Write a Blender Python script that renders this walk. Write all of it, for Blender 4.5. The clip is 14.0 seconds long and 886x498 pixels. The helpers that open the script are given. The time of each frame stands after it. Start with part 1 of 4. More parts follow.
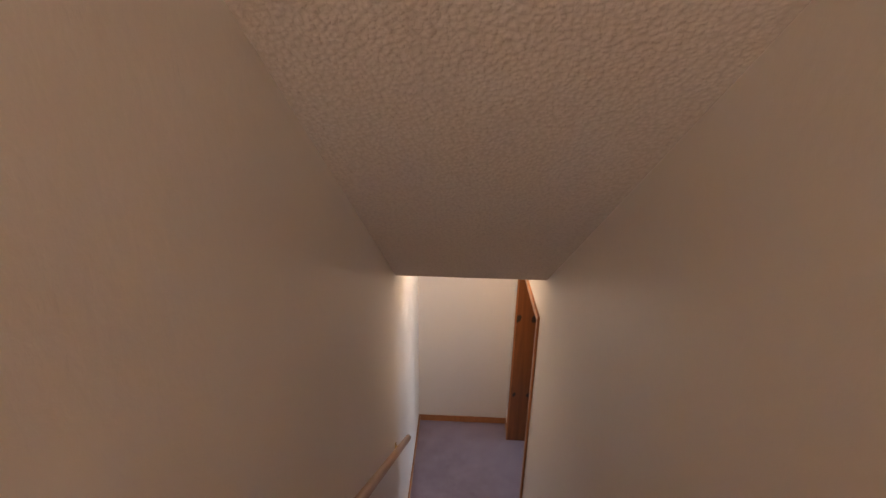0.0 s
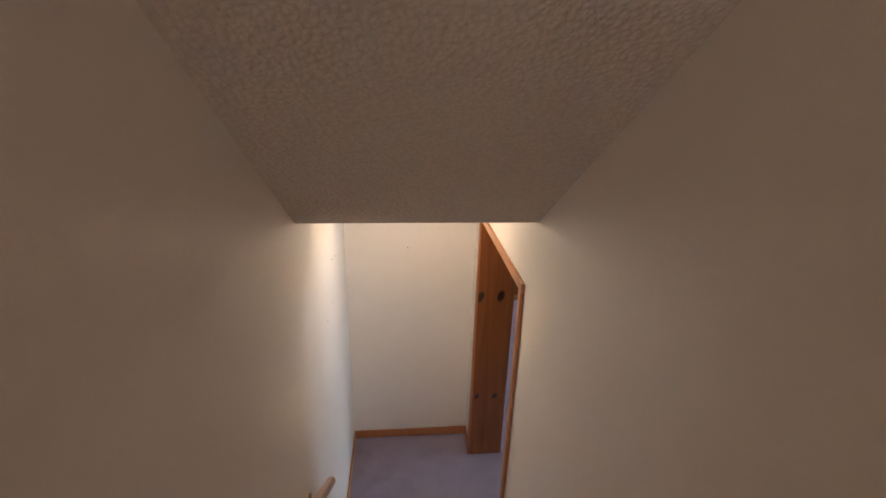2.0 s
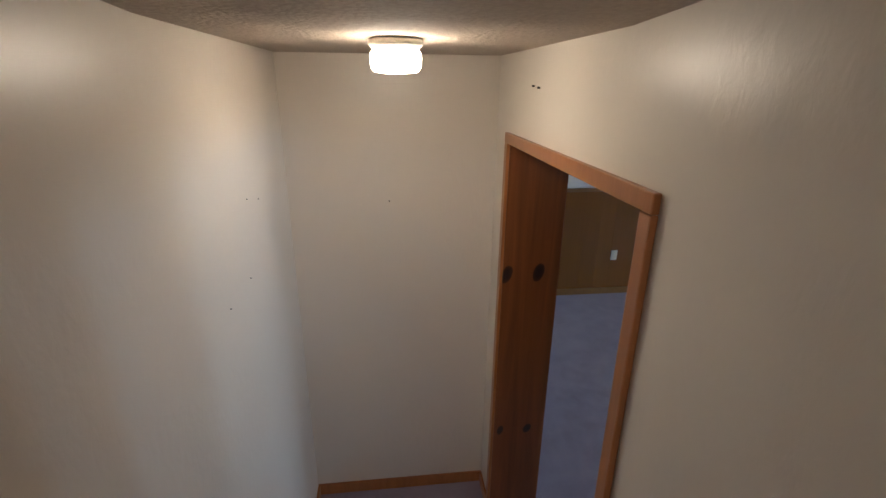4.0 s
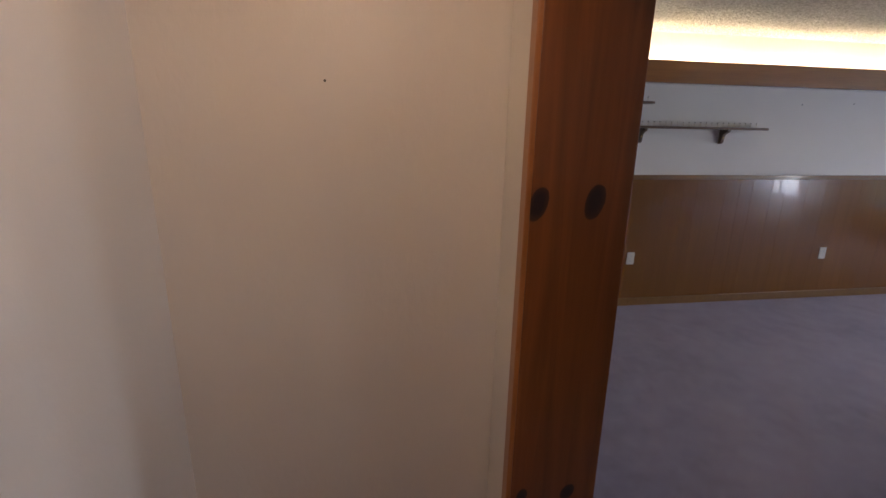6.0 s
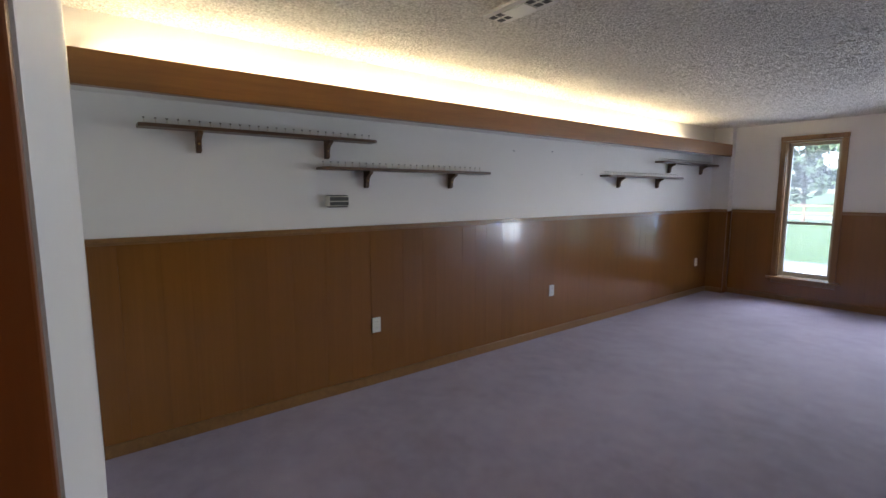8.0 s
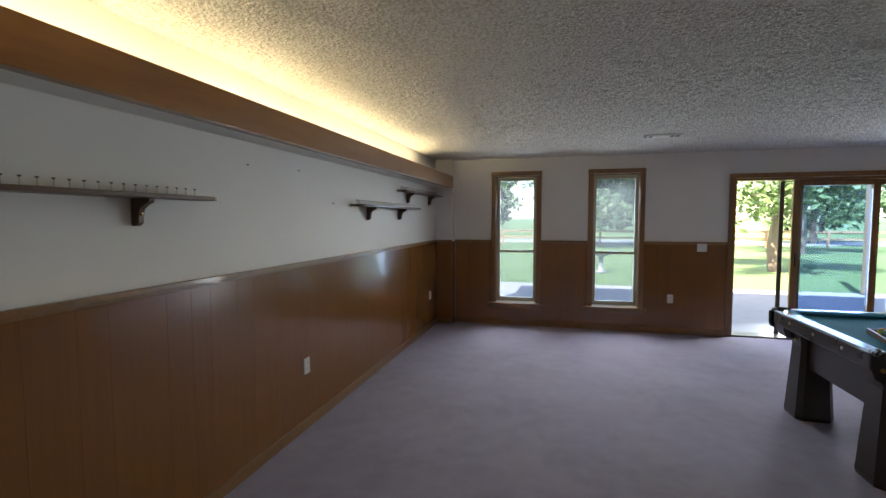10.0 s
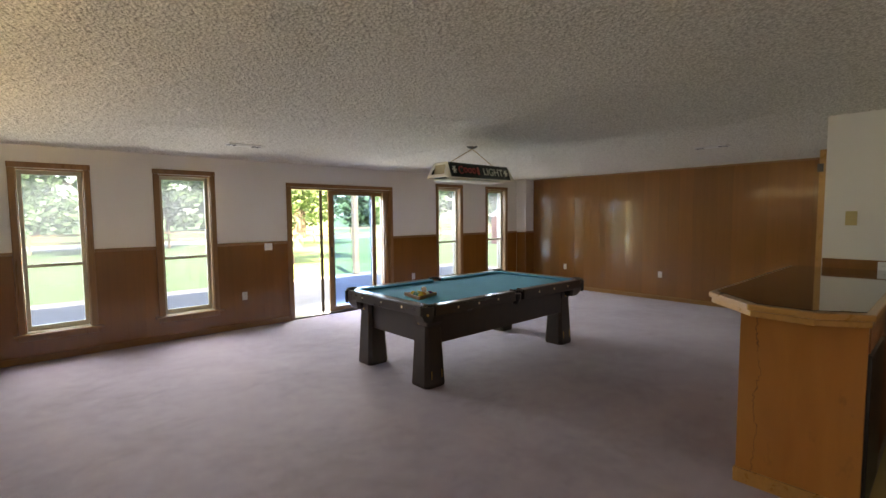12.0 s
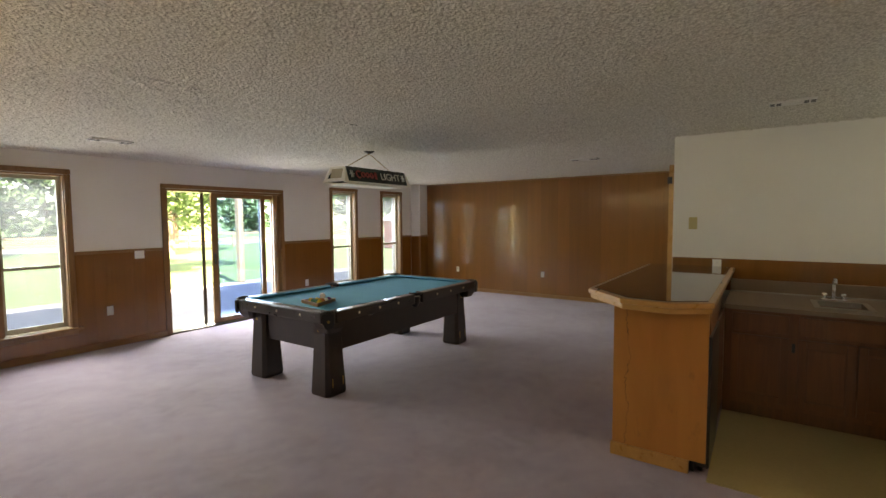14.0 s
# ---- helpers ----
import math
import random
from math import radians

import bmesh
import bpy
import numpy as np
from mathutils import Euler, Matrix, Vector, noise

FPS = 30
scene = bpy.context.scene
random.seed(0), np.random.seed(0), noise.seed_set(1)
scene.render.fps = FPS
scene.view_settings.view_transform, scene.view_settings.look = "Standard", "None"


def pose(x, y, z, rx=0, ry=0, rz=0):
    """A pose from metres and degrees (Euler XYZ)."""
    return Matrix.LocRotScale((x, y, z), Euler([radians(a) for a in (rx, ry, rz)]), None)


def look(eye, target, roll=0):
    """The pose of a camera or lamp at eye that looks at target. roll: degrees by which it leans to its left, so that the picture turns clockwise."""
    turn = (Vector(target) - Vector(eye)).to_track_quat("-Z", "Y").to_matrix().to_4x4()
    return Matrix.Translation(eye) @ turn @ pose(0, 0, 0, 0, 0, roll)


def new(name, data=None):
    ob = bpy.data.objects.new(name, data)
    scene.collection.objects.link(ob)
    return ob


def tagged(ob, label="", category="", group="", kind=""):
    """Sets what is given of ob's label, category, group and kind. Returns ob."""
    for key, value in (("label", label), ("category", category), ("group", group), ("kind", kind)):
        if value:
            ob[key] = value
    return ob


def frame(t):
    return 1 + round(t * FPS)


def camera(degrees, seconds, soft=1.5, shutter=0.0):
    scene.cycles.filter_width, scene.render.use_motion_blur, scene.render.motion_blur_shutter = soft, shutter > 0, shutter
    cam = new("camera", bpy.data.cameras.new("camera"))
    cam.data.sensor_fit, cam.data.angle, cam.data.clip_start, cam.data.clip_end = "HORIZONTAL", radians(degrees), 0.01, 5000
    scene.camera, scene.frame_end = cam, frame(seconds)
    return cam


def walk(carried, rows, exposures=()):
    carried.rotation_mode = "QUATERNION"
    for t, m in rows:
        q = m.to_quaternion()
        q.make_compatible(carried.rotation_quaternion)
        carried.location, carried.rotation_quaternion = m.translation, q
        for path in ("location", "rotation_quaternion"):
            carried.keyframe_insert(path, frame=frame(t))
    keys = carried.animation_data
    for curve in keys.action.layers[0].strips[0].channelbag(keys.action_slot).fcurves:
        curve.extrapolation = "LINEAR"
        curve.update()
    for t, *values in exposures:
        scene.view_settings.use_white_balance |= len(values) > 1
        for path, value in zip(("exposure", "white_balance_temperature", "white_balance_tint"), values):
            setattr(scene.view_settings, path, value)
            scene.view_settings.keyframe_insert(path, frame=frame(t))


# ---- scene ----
cam = camera(87.5, 14.0)
# seconds, stops, kelvin, tint
EXPOSURES = [(0.0, 4.35, 7400, 22), (0.6, 4.1, 7600, 24), (1.5, 4.3, 7200, 18), (2.5, 4.55, 6600, 13), (3.0, 4.4, 6500, 12), (3.6, 3.85, 6500, 12), (4.2, 3.5, 6400, 11),
             (6.3, 3.45, 7900, 29), (7.2, 3.75, 7700, 27), (9.3, 3.65, 8500, 15), (10.0, 3.25, 8800, 15), (10.5, 3.35, 9200, 16), (12.0, 4.0, 12000, 18), (14.0, 4.1, 13200, 18)]
PATH = [
    (0, (6.611, -0.826, 3.617), (4.744, -0.905, 2.904), 0.8),
    (0.5, (6.498, -0.91, 3.518), (4.627, -0.842, 2.814), 1.4),
    (1, (6.32, -0.924, 3.382), (4.455, -0.777, 2.675), 1.4),
    (1.5, (5.87, -0.828, 3.165), (4.017, -0.689, 2.427), 1.3),
    (2, (5.663, -0.837, 2.963), (3.806, -0.653, 2.243), 1.5),
    (2.5, (5.409, -0.854, 2.817), (3.553, -0.647, 2.099), 1.3),
    (3, (5.127, -0.791, 2.637), (3.272, -0.581, 1.919), 1.1),
    (3.5, (4.87, -0.803, 2.471), (3.014, -0.586, 1.759), 0.6),
    (4, (4.614, -0.789, 2.267), (2.745, -0.559, 1.591), 0.6),
    (4.2, (4.59, -0.864, 2.168), (2.709, -0.594, 1.544), 1.5),
    (5.2, (4.17, -0.76, 1.84), (2.24, -0.46, 1.29), 1.2),
    (6.3, (3.684, -0.644, 1.552), (1.777, -0.303, 1.055), 1.1),
    (6.5, (3.6, -0.622, 1.488), (1.693, -0.224, 1.036), 0.6),
    (7, (3.359, -0.53, 1.418), (1.495, 0.107, 1.069), 0.9),
    (7.2, (3.309, -0.412, 1.428), (1.478, 0.339, 1.137), 0.3),
    (8.2, (2.97, 0.12, 1.49), (1.45, 1.41, 1.25), 0.2),
    (9.3, (2.125, 0.803, 1.55), (0.904, 2.381, 1.418), 0.2),
    (9.5, (2.047, 0.837, 1.537), (0.973, 2.519, 1.41), 0.1),
    (10, (1.83, 0.802, 1.542), (1.325, 2.733, 1.412), -0.1),
    (10.5, (1.611, 0.796, 1.551), (1.742, 2.787, 1.422), -0.4),
    (11, (1.34, 0.736, 1.534), (2.009, 2.616, 1.405), -0.5),
    (11.5, (1.123, 0.709, 1.579), (2.181, 2.401, 1.444), -0.5),
    (12, (0.93, 0.698, 1.586), (2.264, 2.181, 1.445), -0.5),
    (12.5, (0.881, 0.696, 1.591), (2.365, 2.029, 1.453), -0.4),
    (13, (0.849, 0.694, 1.595), (2.419, 1.925, 1.458), -0.4),
    (13.5, (0.843, 0.711, 1.592), (2.459, 1.882, 1.46), -0.4),
    (14, (0.836, 0.719, 1.593), (2.478, 1.854, 1.466), -0.4),
]
walk(cam, [(t, look(eye, target, roll)) for t, eye, target, roll in PATH], EXPOSURES)

# ---- world, sun and large lights ----
world = bpy.data.worlds.new("sky")
scene.world = world
world.use_nodes = True
wn = world.node_tree
sky = wn.nodes.new("ShaderNodeTexSky")
sky.sky_type = "NISHITA"
sky.sun_disc = False
sky.sun_elevation = radians(56)
sky.sun_rotation = radians(200)
wn.nodes["Background"].inputs["Strength"].default_value = 0.15
wn.links.new(sky.outputs[0], wn.nodes["Background"].inputs["Color"])
sun = new("sun", bpy.data.lights.new("sun", "SUN"))
sun.data.energy = 5.0
sun.data.angle = radians(0.5)
sun.data.color = (1.0, 0.97, 0.92)
sun.matrix_world = look((0, 0, 0), (0.2, 0.55, -0.83))

UP_LAMP = 2.6      # added warm fill lamp in the unseen upstairs opening
GLOBE = 3.8         # glowing drum at the foot of the stairs
TUBE = 3.0         # fluorescent tubes in the trough
SKYLIGHT = 7.0     # watts per square metre of the lamps added to boost sky light at the openings


# ---- materials ----
class Mat:
    """A small node material builder."""

    def __init__(self, name, rough=0.6, metal=0.0, coat=0.0):
        self.m = bpy.data.materials.new(name)
        self.m.use_nodes = True
        self.t = self.m.node_tree
        self.b = self.t.nodes["Principled BSDF"]
        self.b.inputs["Roughness"].default_value = rough
        self.b.inputs["Metallic"].default_value = metal
        self.b.inputs["Coat Weight"].default_value = coat
        self.co = self.t.nodes.new("ShaderNodeTexCoord").outputs["Object"]

    def node(self, kind, **ins):
        n = self.t.nodes.new(kind)
        for k, v in ins.items():
            sock = n.inputs[k.replace("_", " ")]
            if hasattr(v, "is_linked"):
                self.t.links.new(v, sock)
            else:
                sock.default_value = v
        return n

    def stretch(self, sx, sy, sz, shift=None):
        n = self.node("ShaderNodeMapping", Vector=self.co, Scale=(sx, sy, sz))
        if shift is not None:
            self.t.links.new(shift, n.inputs["Location"])
        return n.outputs[0]

    def noise(self, vec, scale, detail=4.0, rough=0.55, dist=0.0):
        return self.node("ShaderNodeTexNoise", Vector=vec, Scale=scale, Detail=detail, Roughness=rough, Distortion=dist).outputs[0]

    def ramp(self, fac, stops):
        n = self.node("ShaderNodeValToRGB", Fac=fac)
        e = n.color_ramp.elements
        while len(e) < len(stops):
            e.new(0.5)
        for el, (p, c) in zip(e, stops):
            el.position = p
            el.color = (*c, 1) if len(c) == 3 else c
        return n.outputs[0]

    def mix(self, fac, a, b, blend="MIX"):
        n = self.t.nodes.new("ShaderNodeMix")
        n.data_type = "RGBA"
        n.blend_type = blend
        for sock, v in ((n.inputs[0], fac), (n.inputs[6], a), (n.inputs[7], b)):
            if hasattr(v, "is_linked"):
                self.t.links.new(v, sock)
            else:
                sock.default_value = v if not isinstance(v, tuple) else (*v, 1)
        return n.outputs[2]

    def math(self, op, a, b=0.0):
        n = self.t.nodes.new("ShaderNodeMath")
        n.operation = op
        for sock, v in zip(n.inputs, (a, b)):
            if hasattr(v, "is_linked"):
                self.t.links.new(v, sock)
            else:
                sock.default_value = v
        return n.outputs[0]

    def color(self, sock):
        if hasattr(sock, "is_linked"):
            self.t.links.new(sock, self.b.inputs["Base Color"])
        else:
            self.b.inputs["Base Color"].default_value = (*sock, 1)
        return self

    def rough(self, sock):
        self.t.links.new(sock, self.b.inputs["Roughness"])
        return self

    def bump(self, height, dist, strength=1.0):
        n = self.node("ShaderNodeBump", Height=height, Distance=dist, Strength=strength)
        self.t.links.new(n.outputs[0], self.b.inputs["Normal"])
        return self

    def rand(self):
        return self.t.nodes.new("ShaderNodeObjectInfo").outputs["Random"]


def paint(name, base, dark, rough=0.55, bump=0.0015, trowel=False):
    m = Mat(name, rough)
    n1 = m.noise(m.co, 1.3, 5)
    m.color(m.mix(m.math("MULTIPLY", n1, 0.55), base, dark))
    n2 = m.noise(m.stretch(1, 1, 1) if not trowel else m.stretch(1, 1, 0.6), 38 if trowel else 90, 4, 0.55, 0.3 if trowel else 0)
    m.bump(n2, bump * (1.6 if trowel else 1), 0.25)
    return m.m


def wood(name, light, dark, rough=0.35, grain=(28, 28, 1.6), coat=0.15, vary=0.25, spread=0.5):
    """Wood with its grain along the axis of the smallest grain scale; each piece has its own shift and tone."""
    m = Mat(name, rough, coat=coat)
    r = m.rand()
    shift = m.node("ShaderNodeCombineXYZ", X=m.math("MULTIPLY", r, 37.0), Y=m.math("MULTIPLY", r, 91.0), Z=m.math("MULTIPLY", r, 53.0)).outputs[0]
    v = m.stretch(*grain, shift=shift)
    g1 = m.noise(v, 1.0, 6, 0.62, 0.6)
    g2 = m.noise(m.stretch(grain[0] * 6, grain[1] * 6, grain[2] * 3, shift=shift), 1.0, 3)
    f = m.math("ADD", m.math("MULTIPLY", g1, 0.75), m.math("MULTIPLY", g2, 0.25))
    col = m.ramp(f, [(0.5 - spread / 2, dark), (0.5 + spread / 2, light)])
    tone = m.math("ADD", 1.0 - vary / 2, m.math("MULTIPLY", r, vary))
    grey = m.node("ShaderNodeCombineXYZ", X=tone, Y=tone, Z=tone).outputs[0]
    m.color(m.mix(1.0, col, grey, "MULTIPLY"))
    m.rough(m.math("ADD", rough - 0.06, m.math("MULTIPLY", g1, 0.14)))
    m.bump(g2, 0.0006, 0.35)
    return m.m


def plain(name, col, rough=0.5, metal=0.0, coat=0.0, var=0.25, scale=30):
    m = Mat(name, rough, metal, coat)
    n = m.noise(m.co, scale, 4)
    m.color(m.mix(m.math("MULTIPLY", n, var), col, tuple(c * 0.5 for c in col)))
    m.bump(n, 0.0005, 0.2)
    return m.m


def glow(name, col, strength, base=(0.8, 0.8, 0.78)):
    m = Mat(name, 0.4).color(base)
    m.b.inputs["Emission Color"].default_value = (*col, 1)
    m.b.inputs["Emission Strength"].default_value = strength
    return m.m


WHITE = paint("white wall paint", (0.80, 0.78, 0.73), (0.68, 0.65, 0.60))
STAIR = paint("cream stair paint", (0.76, 0.70, 0.62), (0.66, 0.59, 0.51), 0.34, 0.003, True)


def popcorn_material(name, base, dark, rough, depth=0.030):
    m = Mat(name, rough)
    v = m.node("ShaderNodeTexVoronoi", Vector=m.co, Scale=70.0, Randomness=1.0).outputs["Distance"]
    n = m.noise(m.co, 52, 5, 0.7)
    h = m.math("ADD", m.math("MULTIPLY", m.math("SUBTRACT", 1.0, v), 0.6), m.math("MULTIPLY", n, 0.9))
    # pits between the grains are coloured darker, their shade painted in
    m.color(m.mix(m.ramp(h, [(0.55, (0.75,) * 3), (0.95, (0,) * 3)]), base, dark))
    m.bump(h, depth, 1.0)
    return m.m


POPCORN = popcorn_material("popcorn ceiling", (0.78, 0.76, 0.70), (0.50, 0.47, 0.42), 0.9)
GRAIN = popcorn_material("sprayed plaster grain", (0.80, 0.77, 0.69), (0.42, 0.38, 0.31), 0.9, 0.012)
# base darkened evenly to stand in for the dimmer light on this ceiling
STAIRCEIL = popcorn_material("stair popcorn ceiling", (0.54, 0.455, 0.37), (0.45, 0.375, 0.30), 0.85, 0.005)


def carpet_material():
    m = Mat("mauve carpet", 0.95)
    big = m.noise(m.co, 1.1, 5, 0.6)
    mid = m.noise(m.co, 7, 5, 0.65)
    fine = m.noise(m.co, 260, 3, 0.7)
    c = m.ramp(m.math("ADD", m.math("MULTIPLY", big, 0.6), m.math("MULTIPLY", mid, 0.4)),
               [(0.34, (0.225, 0.178, 0.25)), (0.5, (0.315, 0.258, 0.355)), (0.66, (0.375, 0.315, 0.42))])
    stain = m.ramp(m.noise(m.co, 3.1, 6, 0.7, 0.4), [(0.62, (0,) * 3), (0.74, (0.5,) * 3)])
    c = m.mix(stain, c, (0.195, 0.163, 0.175))
    c = m.mix(m.math("MULTIPLY", fine, 0.45), c, (0.17, 0.145, 0.15))
    m.color(c)
    m.b.inputs["Sheen Weight"].default_value = 0.25
    m.bump(m.math("ADD", fine, m.math("MULTIPLY", mid, 1.5)), 0.006, 0.8)
    return m.m


CARPET = carpet_material()
PANEL = wood("brown panelling", (0.27, 0.105, 0.022), (0.165, 0.060, 0.0115), 0.20, (20, 20, 0.7), 0.3, 0.10, 1.0)
PANEL_E = wood("oak panelling", (0.29, 0.118, 0.027), (0.17, 0.064, 0.0135), 0.20, (16, 16, 0.7), 0.3, 0.22, 1.0)
TRIM = wood("brown trim", (0.30, 0.145, 0.045), (0.18, 0.08, 0.024), 0.3, (30, 30, 30), 0.3, 0.2)
BEAMWOOD = wood("stained valance board", (0.30, 0.13, 0.035), (0.20, 0.08, 0.02), 0.3, (26, 1.2, 26), 0.3, 0.1)
SASH = plain("weathered almond sash", (0.50, 0.45, 0.34), 0.45)
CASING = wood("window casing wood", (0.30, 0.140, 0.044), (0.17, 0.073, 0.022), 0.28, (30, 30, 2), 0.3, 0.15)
LIT_REVEAL = wood("lit-side window reveal", (0.42, 0.25, 0.14), (0.30, 0.17, 0.09), 0.4, (30, 30, 2), 0.15, 0.15)
SHELFWOOD = wood("dark shelf wood", (0.13, 0.062, 0.025), (0.06, 0.028, 0.012), 0.4, (40, 2, 40), 0.1, 0.15)
PEG = plain("pale peg", (0.62, 0.56, 0.44), 0.5)
PEGHEAD = plain("dark peg head", (0.10, 0.075, 0.05), 0.5)
BLACKWOOD = wood("ebonised table wood", (0.034, 0.017, 0.009), (0.013, 0.007, 0.004), 0.34, (14, 14, 3), 0.12, 0.3)
RAILWOOD = wood("dark rail wood", (0.034, 0.020, 0.014), (0.015, 0.010, 0.008), 0.28, (3, 14, 14), 0.4, 0.3)
IVORY = plain("ivory inlay", (0.72, 0.64, 0.46), 0.35)
LEATHER = plain("black pocket leather", (0.018, 0.015, 0.013), 0.5)
BRASS = plain("tarnished brass", (0.45, 0.30, 0.10), 0.35, 0.9)
BLACK = plain("black enamel", (0.012, 0.012, 0.013), 0.3)
CHROME = plain("chrome", (0.75, 0.76, 0.78), 0.12, 1.0, var=0.05)
STEEL = plain("brushed steel sink", (0.50, 0.50, 0.48), 0.3, 1.0, var=0.15)
IVPLATE = plain("ivory plate", (0.70, 0.66, 0.55), 0.35, var=0.1)
WHPLATE = plain("white plate", (0.80, 0.79, 0.76), 0.35, var=0.08)
AGEDPLATE = plain("yellowed plate", (0.56, 0.46, 0.22), 0.35, var=0.1)
SLOT = plain("dark slot", (0.03, 0.03, 0.03), 0.6)
VENTM = plain("off-white vent metal", (0.74, 0.72, 0.66), 0.4)
ALU = plain("bronze aluminium", (0.10, 0.085, 0.07), 0.4, 0.6)
LAMINATE = plain("brown laminate worktop", (0.30, 0.215, 0.15), 0.3, 0, 0.2, 0.35, 60)
BARSIDE = wood("honey bar panel", (0.46, 0.215, 0.065), (0.33, 0.14, 0.036), 0.38, (7, 7, 0.9), 0.2, 0.1)
BAREDGE = wood("honey bar edge", (0.50, 0.26, 0.085), (0.34, 0.16, 0.045), 0.28, (4, 16, 16), 0.3, 0.1)
CABINET = wood("dark cabinet wood", (0.25, 0.095, 0.034), (0.14, 0.050, 0.019), 0.32, (24, 24, 1.6), 0.25, 0.25)
HANDRAIL = wood("blond handrail", (0.50, 0.27, 0.13), (0.36, 0.18, 0.08), 0.35, (2, 30, 30), 0.2, 0.1)
STONE = plain("concrete patio", (0.24, 0.24, 0.25), 0.85, var=0.5, scale=4)
POSTWOOD = wood("weathered post", (0.36, 0.22, 0.13), (0.24, 0.14, 0.08), 0.7, (14, 14, 1.5), 0, 0.2)
SOFFIT = plain("porch soffit boards", (0.55, 0.52, 0.46), 0.7)
BARK = plain("bark", (0.16, 0.12, 0.09), 0.9, var=0.8, scale=9)
ROADM = plain("pale asphalt road", (0.22, 0.22, 0.22), 0.9, var=0.3, scale=3)
BRICKM = plain("outside wall", (0.35, 0.22, 0.16), 0.9, var=0.5, scale=8)
REDM = plain("red painted shed boards", (0.45, 0.06, 0.045), 0.6)
GREYROOF = plain("grey roof", (0.18, 0.18, 0.19), 0.8)
NET = plain("amber plastic", (0.42, 0.34, 0.20), 0.4)


def leaf_material(name, a, b):
    m = Mat(name, 0.55)
    m.color(m.mix(m.noise(m.co, 1.2, 3), a, b))
    m.b.inputs["Subsurface Weight"].default_value = 0.0
    return m.m


LEAF = leaf_material("leaves", (0.055, 0.115, 0.040), (0.10, 0.165, 0.065))
LEAF2 = leaf_material("far leaves", (0.05, 0.10, 0.035), (0.09, 0.15, 0.06))


def grass_material():
    m = Mat("lawn", 0.9)
    c = m.mix(m.noise(m.co, 0.4, 5, 0.6), (0.060, 0.125, 0.040), (0.10, 0.165, 0.060))
    m.color(m.mix(m.math("MULTIPLY", m.noise(m.co, 25, 4), 0.5), c, (0.035, 0.07, 0.013)))
    m.bump(m.noise(m.co, 60, 3), 0.03, 0.7)
    return m.m


GRASS = grass_material()


def pine_material():
    """Reddish pine board whose large dark knots sit in the wood."""
    m = Mat("knotty pine", 0.33, coat=0.25)
    g = m.noise(m.stretch(20, 20, 1.2), 1.0, 6, 0.6, 0.8)
    fine = m.noise(m.stretch(130, 130, 4), 1.0, 3)
    # board tone lowered to put the jamb's shading into its colour
    c = m.ramp(g, [(0.3, (0.15, 0.042, 0.011)), (0.7, (0.27, 0.082, 0.022))])
    c = m.mix(m.math("MULTIPLY", fine, 0.35), c, (0.17, 0.055, 0.016))
    wob = m.math("MULTIPLY", m.math("SUBTRACT", m.noise(m.co, 26, 3), 0.5), 0.55)
    sep = m.node("ShaderNodeSeparateXYZ", Vector=m.co).outputs
    dark = None
    for y, z, sy, sz in ((-0.266, 1.455, 0.026, 0.042), (-0.118, 1.46, 0.027, 0.044), (-0.252, 0.585, 0.017, 0.028), (-0.11, 0.585, 0.022, 0.026)):
        dy = m.math("DIVIDE", m.math("SUBTRACT", sep[1], y), sy)
        dz = m.math("DIVIDE", m.math("SUBTRACT", sep[2], z), sz)
        d = m.math("ADD", m.math("MULTIPLY", dy, dy), m.math("MULTIPLY", dz, dz))
        d = m.math("ADD", m.math("ADD", d, m.math("MULTIPLY", m.math("MULTIPLY", dy, dz), -0.6)), wob)
        dark = d if dark is None else m.math("MINIMUM", dark, d)
    c = m.mix(m.ramp(dark, [(0.2, (1,) * 3), (0.85, (0.8,) * 3), (1.0, (0,) * 3)]), c, (0.022, 0.010, 0.009))
    m.color(c)
    m.bump(g, 0.0008, 0.3)
    return m.m


PINE = pine_material()
PINETRIM = wood("orange pine casing", (0.46, 0.18, 0.062), (0.32, 0.115, 0.036), 0.32, (30, 30, 3), 0.3, 0.15)


def felt_material():
    m = Mat("turquoise felt", 0.95)
    n = m.noise(m.co, 300, 3)
    w = m.noise(m.co, 2.5, 4)
    c = m.mix(w, (0.008, 0.27, 0.41), (0.02, 0.36, 0.53))
    m.color(m.mix(m.math("MULTIPLY", n, 0.3), c, (0.02, 0.11, 0.15)))
    m.bump(n, 0.0008, 0.5)
    return m.m


FELT = felt_material()


def vinyl_material():
    m = Mat("yellowed vinyl floor", 0.32, coat=0.1)
    n = m.noise(m.co, 3, 5)
    c = m.mix(n, (0.42, 0.33, 0.15), (0.50, 0.41, 0.21))
    m.color(m.mix(m.math("MULTIPLY", m.noise(m.co, 45, 4), 0.5), c, (0.30, 0.23, 0.10)))
    m.bump(m.noise(m.co, 70, 2), 0.0008, 0.3)
    return m.m


VINYL = vinyl_material()


